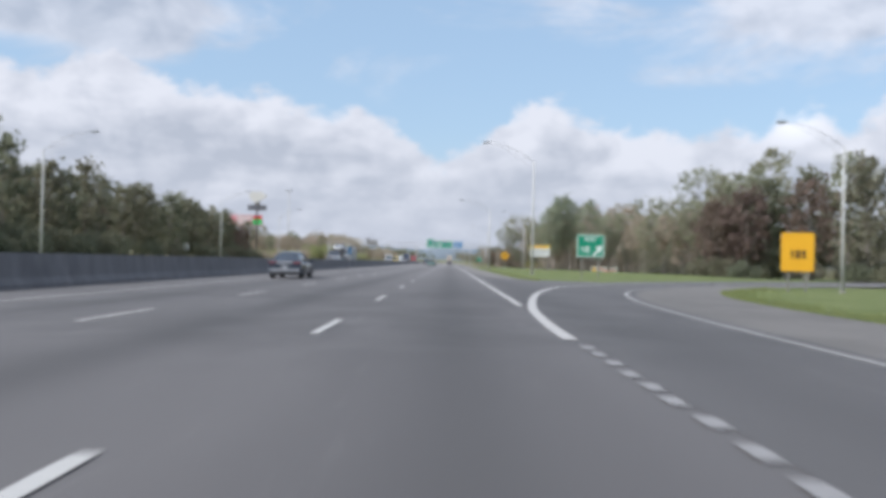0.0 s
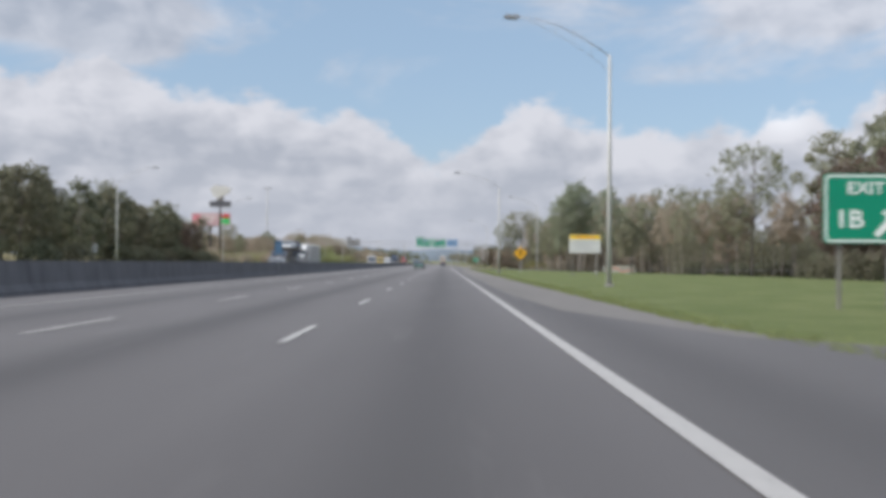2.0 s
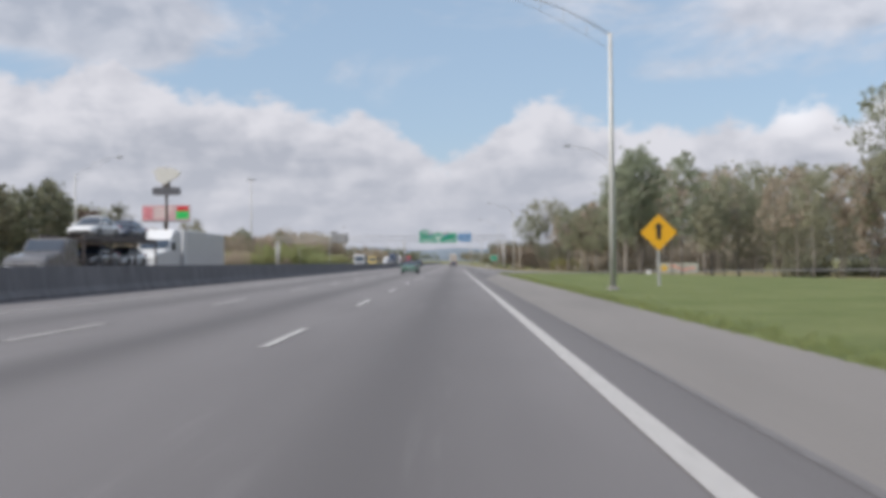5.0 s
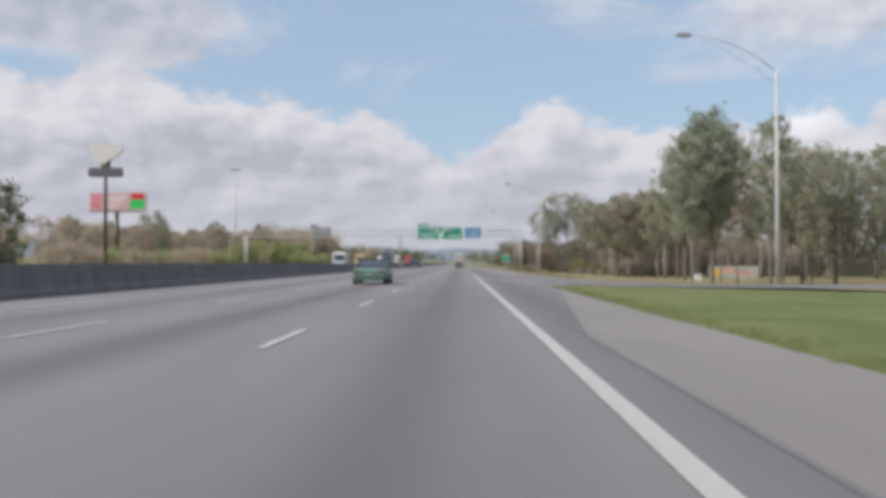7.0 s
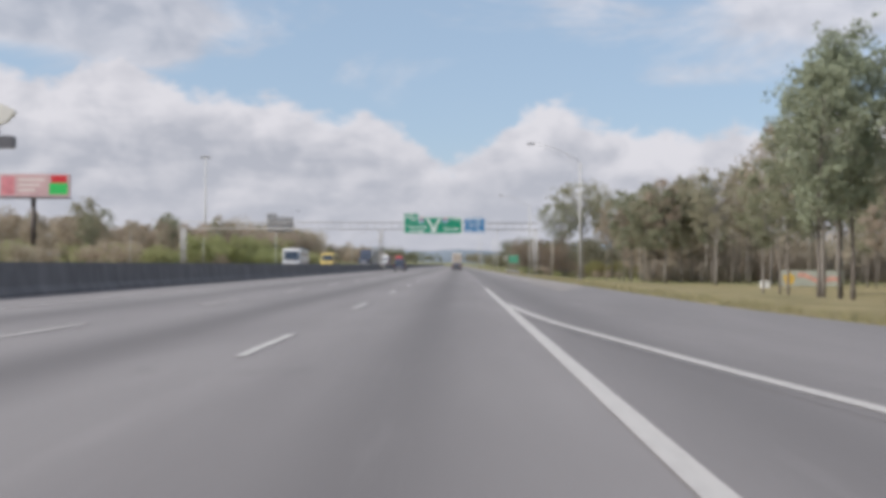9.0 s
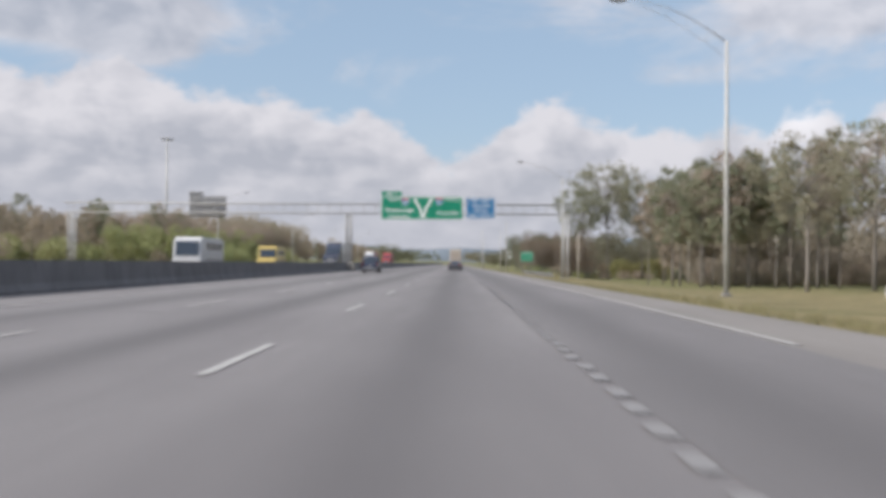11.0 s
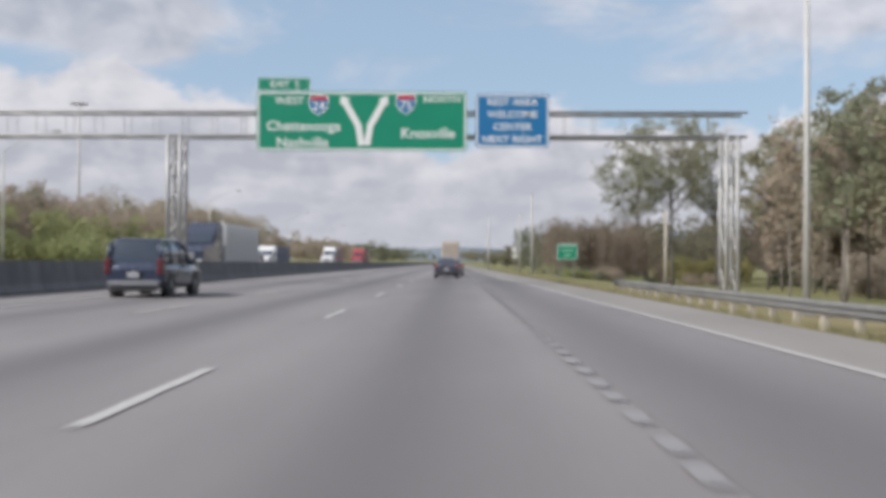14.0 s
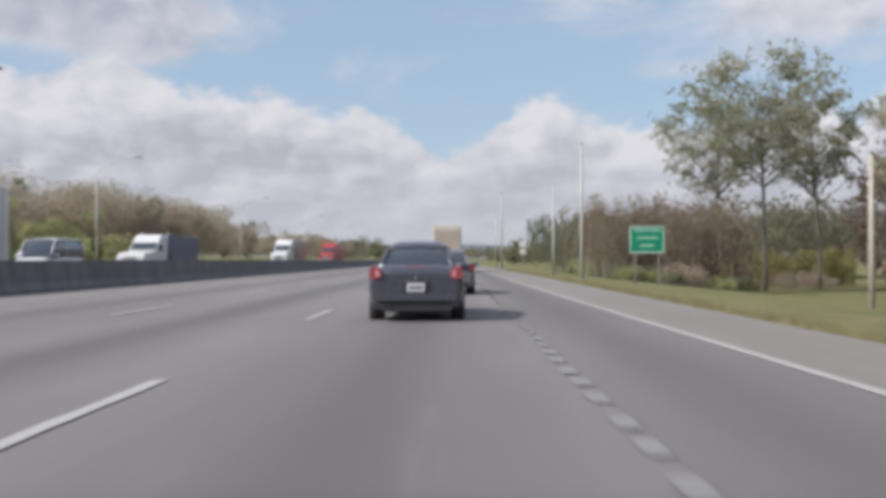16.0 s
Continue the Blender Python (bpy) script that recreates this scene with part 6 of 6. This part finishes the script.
    box(bm, -w * 0.6, w * 0.6, L - 0.12, L + 0.01, belt - 0.52, belt - 0.38, bevel=0.02)
    part("grille", bm, M_TRIM, body)
    for s in (-1, 1):
        for zz, ya, yb in ((belt * 0.62, 0.30 * L, 0.70 * L),):
            bm = bmesh.new()
            box(bm, min(s * w * 0.99, s * (w + 0.012)), max(s * w * 0.99, s * (w + 0.012)), ya, yb, zz - 0.03, zz + 0.03, bevel=0.01)
            part("side_moulding", bm, M_TRIM if not suv else paint, body)
    r = 0.32 if not (suv or van) else 0.37
    for y in (0.19 * L, 0.80 * L):
        for s in (-1, 1):
            bm = bmesh.new()
            tube(bm, [(s * (w - 0.24), y, r), (s * (w + 0.004), y, r)], r + 0.055, 22)
            part("wheel_arch", bm, M_TRIM, body)
            wheel(top, s * (w - 0.105), y, r, 0.21, s)
    return top


P_BLACK = car_paint("charcoal_car_paint", (0.068, 0.074, 0.100), 0.26)
P_BLUE = car_paint("slate_blue_car_paint", (0.042, 0.058, 0.082))
P_GREEN = car_paint("sea_green_car_paint", (0.125, 0.245, 0.195))
P_NAVY = car_paint("navy_car_paint", (0.045, 0.058, 0.098))
P_SILVER = car_paint("grey_car_paint", (0.16, 0.16, 0.17))
P_WHITE = car_paint("white_car_paint", (0.62, 0.63, 0.64), 0.35, 0.0)
P_CREAM = plain("cream_truck_box", (0.54, 0.50, 0.45), 0.55, 0.0, 0.12, 0.8)
P_YELLOW = car_paint("yellow_bus_paint", (0.56, 0.43, 0.13), 0.4, 0.0)
P_DARKBLUE = plain("dark_blue_trailer", (0.07, 0.085, 0.14), 0.5, 0.0, 0.12, 0.8)

car("sedan", "charcoal black sedan with red tail lamps in the lane ahead", "car", P_BLACK, 4.55, 1.71, 1.42, "sedan", pose(0.08, 413.7, 0), lit=True)
car("sedan", "slate blue sedan with chrome trim in the far lane", "car", P_BLUE, 5.0, 1.86, 1.46, "sedan", pose(-8.9, 50.5, 0), tail=M_TAIL_DARK, chrome=True)
car("coupe", "sea green coupe with dark soft top in the next lane", "car", P_GREEN, 4.5, 1.80, 1.29, "coupe", pose(-4.0, 219.5, 0), tail=M_TAIL_DARK, roof_mat=M_SOFTTOP)
car("suv", "navy blue sport utility vehicle with silver bumper in the far lane", "suv", P_NAVY, 4.5, 1.78, 1.78, "suv", pose(-8.9, 375.5, 0), tail=M_TAIL_DARK)
car("sedan", "grey sedan with red tail lamps further down the lane", "car", P_SILVER, 4.5, 1.70, 1.40, "sedan", pose(0.55, 426.5, 0))
car("sedan", "white sedan on the opposite carriageway behind the barrier", "car", P_WHITE, 4.6, 1.74, 1.45, "sedan", pose(-18.6, 161, 0, 0, 0, 180))
car("van", "white van on the opposite carriageway behind the barrier", "van", P_WHITE, 5.2, 1.9, 2.25, "van", pose(-20.5, 450, 0, 0, 0, 180))


def box_vehicle(name, label, category, at, L, W, H, paint, kind):
    """Trucks and buses, tail at y = 0, nose at y = L."""
    top = thing(name, label, category, at, "vehicles on the road")
    w = W / 2
    if kind == "semi":
        cab0 = L - 6.0
        bm = bmesh.new()
        box(bm, -w, w, 0, cab0 - 0.7, 1.05, H, bevel=0.06)
        trailer = part("trailer", bm, paint[1], top, "box trailer")
        for s in (-1, 1):
            bm = bmesh.new()
            box(bm, min(s * w, s * (w + 0.02)), max(s * w, s * (w + 0.02)), -0.03, 0.03, 1.15, H - 0.1)
            rib = mesh_from("side_rib", bm, M_ALU)
            for y in np.arange(0.6, cab0 - 1.0, 1.2):
                piece("side_rib", rib, trailer, pose(0, y, 0))
        bm = bmesh.new()
        slab(bm, [(cab0, 1.0), (cab0, H - 0.1), (cab0 + 1.2, H), (cab0 + 2.3, 0.8 * H), (cab0 + 3.0, 0.6 * H), (cab0 + 3.2, 0.57 * H), (L - 0.5, 0.52 * H), (L, 0.45 * H), (L, 0.6), (cab0, 0.6)], -w * 0.92, w * 0.92, axis="x")
        bmesh.ops.bevel(bm, geom=bm.edges[:], offset=0.09, segments=3, affect="EDGES")
        cab = part("cab", bm, paint[0], top)
        bm = bmesh.new()
        slab(bm, [(cab0 + 2.33, 0.785 * H), (cab0 + 2.97, 0.615 * H), (cab0 + 3.05, 0.615 * H), (cab0 + 2.41, 0.79 * H)], -w * 0.8, w * 0.8, axis="x")
        part("windscreen", bm, M_GLASS, cab)
        for s in (-1, 1):
            bm = bmesh.new()
            box(bm, min(s * w * 0.9, s * w * 0.94), max(s * w * 0.9, s * w * 0.94), cab0 + 1.4, cab0 + 2.3, 0.58 * H, 0.74 * H, bevel=0.01)
            part("side_window", bm, M_GLASS, cab)
            bm = bmesh.new()
            box(bm, min(s * w * 0.5, s * w * 0.85), max(s * w * 0.5, s * w * 0.85), L - 0.1, L + 0.03, 1.0, 1.25, bevel=0.03)
            part("head_lamp", bm, M_HEAD, cab)
            bm = bmesh.new()
            tube(bm, [(s * w * 0.85, cab0 - 0.2, 0.8), (s * w * 0.85, cab0 - 0.2, H + 0.25)], 0.08, 10)
            part("exhaust_stack", bm, M_RIM, cab)
        bm = bmesh.new()
        box(bm, -w * 0.42, w * 0.42, L - 0.04, L + 0.04, 0.8, 0.43 * H, bevel=0.02)
        part("grille", bm, M_RIM, cab)
        bm = bmesh.new()
        box(bm, -w * 0.3, w * 0.3, 0.4, L - 1.0, 0.75, 1.0)
        part("chassis", bm, M_TRIM, top)
        ys_ = (1.2, 2.5, cab0 - 0.2, cab0 + 1.0, L - 1.3)
        r = 0.5
    elif kind == "transporter":
        cab0 = L - 4.2
        bm = bmesh.new()
        slab(bm, [(cab0, 0.6), (cab0, 2.5), (cab0 + 1.3, 2.55), (cab0 + 2.0, 1.8), (L - 0.4, 1.6), (L, 1.3), (L, 0.6)], -w * 0.9, w * 0.9, axis="x")
        bmesh.ops.bevel(bm, geom=bm.edges[:], offset=0.09, segments=3, affect="EDGES")
        cab = part("cab", bm, paint[0], top)
        bm = bmesh.new()
        slab(bm, [(cab0 + 1.34, 2.45), (cab0 + 1.93, 1.86), (cab0 + 2.0, 1.88), (cab0 + 1.41, 2.47)], -w * 0.78, w * 0.78, axis="x")
        part("windscreen", bm, M_GLASS, cab)
        for s in (-1, 1):
            bm = bmesh.new()
            box(bm, min(s * w * 0.5, s * w * 0.85), max(s * w * 0.5, s * w * 0.85), L - 0.06, L + 0.03, 0.9, 1.12, bevel=0.03)
            part("head_lamp", bm, M_HEAD, cab)
        for name, z in (("lower_deck", 0.82), ("upper_deck", 2.52)):
            bm = bmesh.new()
            box(bm, -w, w, 0, cab0 - 0.5, z, z + 0.1, bevel=0.02)
            part(name, bm, M_DARKSTEEL, top)
        for s in (-1, 1):
            bm = bmesh.new()
            box(bm, min(s * w * 0.94, s * w), max(s * w * 0.94, s * w), 0, cab0 - 0.5, 2.62, 2.82)
            part("side_rail", bm, M_DARKSTEEL, top)
            for y in (0.1, (cab0 - 0.5) / 3, (cab0 - 0.5) * 2 / 3, cab0 - 0.6):
                bm = bmesh.new()
                box(bm, s * w * 0.97 - 0.05, s * w * 0.97 + 0.05, y - 0.06, y + 0.06, 0.92, 2.52)
                part("post", bm, M_DARKSTEEL, top)
        bm = bmesh.new()
        box(bm, -w * 0.3, w * 0.3, 0.4, L - 0.8, 0.6, 0.815)
        part("chassis", bm, M_TRIM, top)
        ys_ = (1.4, 2.5, cab0 - 0.9, L - 1.1)
        r = 0.4
    elif kind == "box":
        cab0 = L - 2.4
        bm = bmesh.new()
        box(bm, -w, w, 0, cab0 - 0.1, 0.95, H, bevel=0.05)
        b = part("cargo_box", bm, paint[1], top)
        bm = bmesh.new()
        box(bm, -w * 0.9, w * 0.9, -0.04, -0.002, 1.15, H - 0.45, bevel=0.015)
        door = part("roll_door", bm, paint[2], b, "tan roll-up rear door")
        for k in range(5):
            bm = bmesh.new()
            z = 1.15 + (H - 1.6) * (k + 1) / 6
            box(bm, -w * 0.88, w * 0.88, -0.05, -0.041, z - 0.015, z + 0.015)
            part("slat_joint", bm, M_GREYTEXT, door)
        bm = bmesh.new()
        slab(bm, [(cab0, 0.6), (cab0, 2.4), (cab0 + 0.9, 2.4), (cab0 + 1.5, 1.7), (L - 0.2, 1.5), (L, 1.2), (L, 0.6)], -w * 0.88, w * 0.88, axis="x")
        bmesh.ops.bevel(bm, geom=bm.edges[:], offset=0.08, segments=2, affect="EDGES")
        part("cab", bm, paint[0], top)
        bm = bmesh.new()
        box(bm, -w * 0.95, w * 0.95, -0.12, 0.0, 0.5, 0.66, bevel=0.02)
        part("bumper", bm, M_TRIM, top)
        for s in (-1, 1):
            bm = bmesh.new()
            box(bm, min(s * w * 0.7, s * w * 0.9), max(s * w * 0.7, s * w * 0.9), -0.03, 0.02, 0.72, 0.88, bevel=0.015)
            part("tail_lamp", bm, M_TAIL, top)
        bm = bmesh.new()
        box(bm, -w * 0.4, w * 0.4, 0.1, L - 0.5, 0.6, 0.9)
        part("chassis", bm, M_TRIM, top)
        ys_ = (1.5, L - 1.2)
        r = 0.44
    else:
        nose = kind == "bus"
        bm = bmesh.new()
        top_out = [(0, 0.55), (0, H - 0.15), (0.2, H), (L - (1.6 if nose else 0.8), H), (L - (1.35 if nose else 0.3), H - 0.25), (L - (1.2 if nose else 0.05), 1.5), (L - 0.1, 1.35 if nose else 1.4), (L, 1.1), (L, 0.55)]
        slab(bm, top_out, -w, w, axis="x")
        bmesh.ops.bevel(bm, geom=bm.edges[:], offset=0.1, segments=3, affect="EDGES")
        b = part("body", bm, paint[0], top)
        bm = bmesh.new()
        yy = L - (1.33 if nose else 0.22)
        slab(bm, [(yy, H - 0.35), (yy + 0.14, 1.6), (yy + 0.19, 1.6), (yy + 0.05, H - 0.33)], -w * 0.82, w * 0.82, axis="x")
        part("windscreen", bm, M_GLASS, b)
        n = 5
        for k in range(n):
            for s in (-1, 1):
                y = 0.8 + (L - 3.4) * k / (n - 1)
                bm = bmesh.new()
                box(bm, min(s * w * 0.98, s * (w + 0.012)), max(s * w * 0.98, s * (w + 0.012)), y, y + (0.9 if nose else 0.7), H - 1.05, H - 0.45, bevel=0.006)
                part("side_window", bm, M_GLASS, b)
        for s in (-1, 1):
            bm = bmesh.new()
            box(bm, min(s * w * 0.55, s * w * 0.85), max(s * w * 0.55, s * w * 0.85), L - 0.05, L + 0.03, 0.85, 1.08, bevel=0.03)
            part("head_lamp", bm, M_HEAD, b)
        for z in (0.8, 1.25):
            for s in (-1, 1):
                bm = bmesh.new()
                box(bm, min(s * w, s * (w + 0.015)), max(s * w, s * (w + 0.015)), 0.3, L - 1.5, z - 0.05, z + 0.05)
                part("side_stripe", bm, M_TRIM if nose else P_SILVER, b)
        ys_ = (1.6, L - 1.5)
        r = 0.45
    for y in ys_:
        for s in (-1, 1):
            wheel(top, s * (w - 0.16), y, r, 0.28, s)
    return top


box_vehicle("semi_truck", "white semi truck with pale trailer on the opposite carriageway", "truck", pose(-21.2, 207.5, 0, 0, 0, 180), 19.5, 2.5, 3.75, (P_WHITE, P_WHITE), "semi")
box_vehicle("semi_truck", "white semi truck with dark blue trailer on the opposite carriageway", "truck", pose(-24.3, 487, 0, 0, 0, 180), 15.5, 2.4, 3.2, (P_WHITE, P_DARKBLUE), "semi")
box_vehicle("motorhome", "white motorhome on the opposite carriageway", "motorhome", pose(-22.2, 360, 0, 0, 0, 180), 8.0, 2.4, 3.15, (P_WHITE,), "rv")
box_vehicle("bus", "yellow short bus on the opposite carriageway", "bus", pose(-21.5, 389, 0, 0, 0, 180), 7.0, 2.2, 2.9, (P_YELLOW,), "bus")
box_vehicle("box_truck", "cream box truck with tan rear door far ahead", "truck", pose(0.15, 483, 0), 8.0, 2.5, 4.15, (P_WHITE, P_CREAM, plain("tan_roll_door", (0.40, 0.34, 0.28), 0.6, 0, 0.15, 1.0)), "box")

P_RED = car_paint("red_truck_paint", (0.36, 0.03, 0.035), 0.4, 0.0)
box_vehicle("semi_truck", "red semi truck with red trailer far off on the opposite carriageway", "truck", pose(-20.6, 575, 0, 0, 0, 180), 17.0, 2.45, 4.0, (P_RED, P_RED), "semi")
box_vehicle("semi_truck", "white semi truck with grey trailer far off on the opposite carriageway", "truck", pose(-23.4, 547, 0, 0, 0, 180), 17.0, 2.45, 4.0, (P_WHITE, P_SILVER), "semi")
box_vehicle("semi_truck", "navy semi truck with long white trailer close behind the barrier", "truck", pose(-18.6, 436, 0, 0, 0, 180), 19.5, 2.5, 4.1, (P_NAVY, P_WHITE), "semi")
box_vehicle("car_transporter", "dark car transporter with two loaded decks behind the barrier", "truck", pose(-20.6, 186, 0, 0, 0, 180), 17.5, 2.4, 3.6, (P_SILVER,), "transporter")
for y, z, paint_, what in ((185.4, 2.62, P_NAVY, "dark blue sedan carried on the transporter's upper deck"), (180.2, 2.62, P_WHITE, "white sedan carried on the transporter's upper deck"),
                           (185.2, 0.92, P_WHITE, "white sedan carried on the transporter's lower deck"), (180.0, 0.92, P_SILVER, "grey sedan carried on the transporter's lower deck")):
    car("sedan", what, "car", paint_, 4.5, 1.7, 1.4, "sedan", pose(-20.6, y, z, 0, 0, 180))
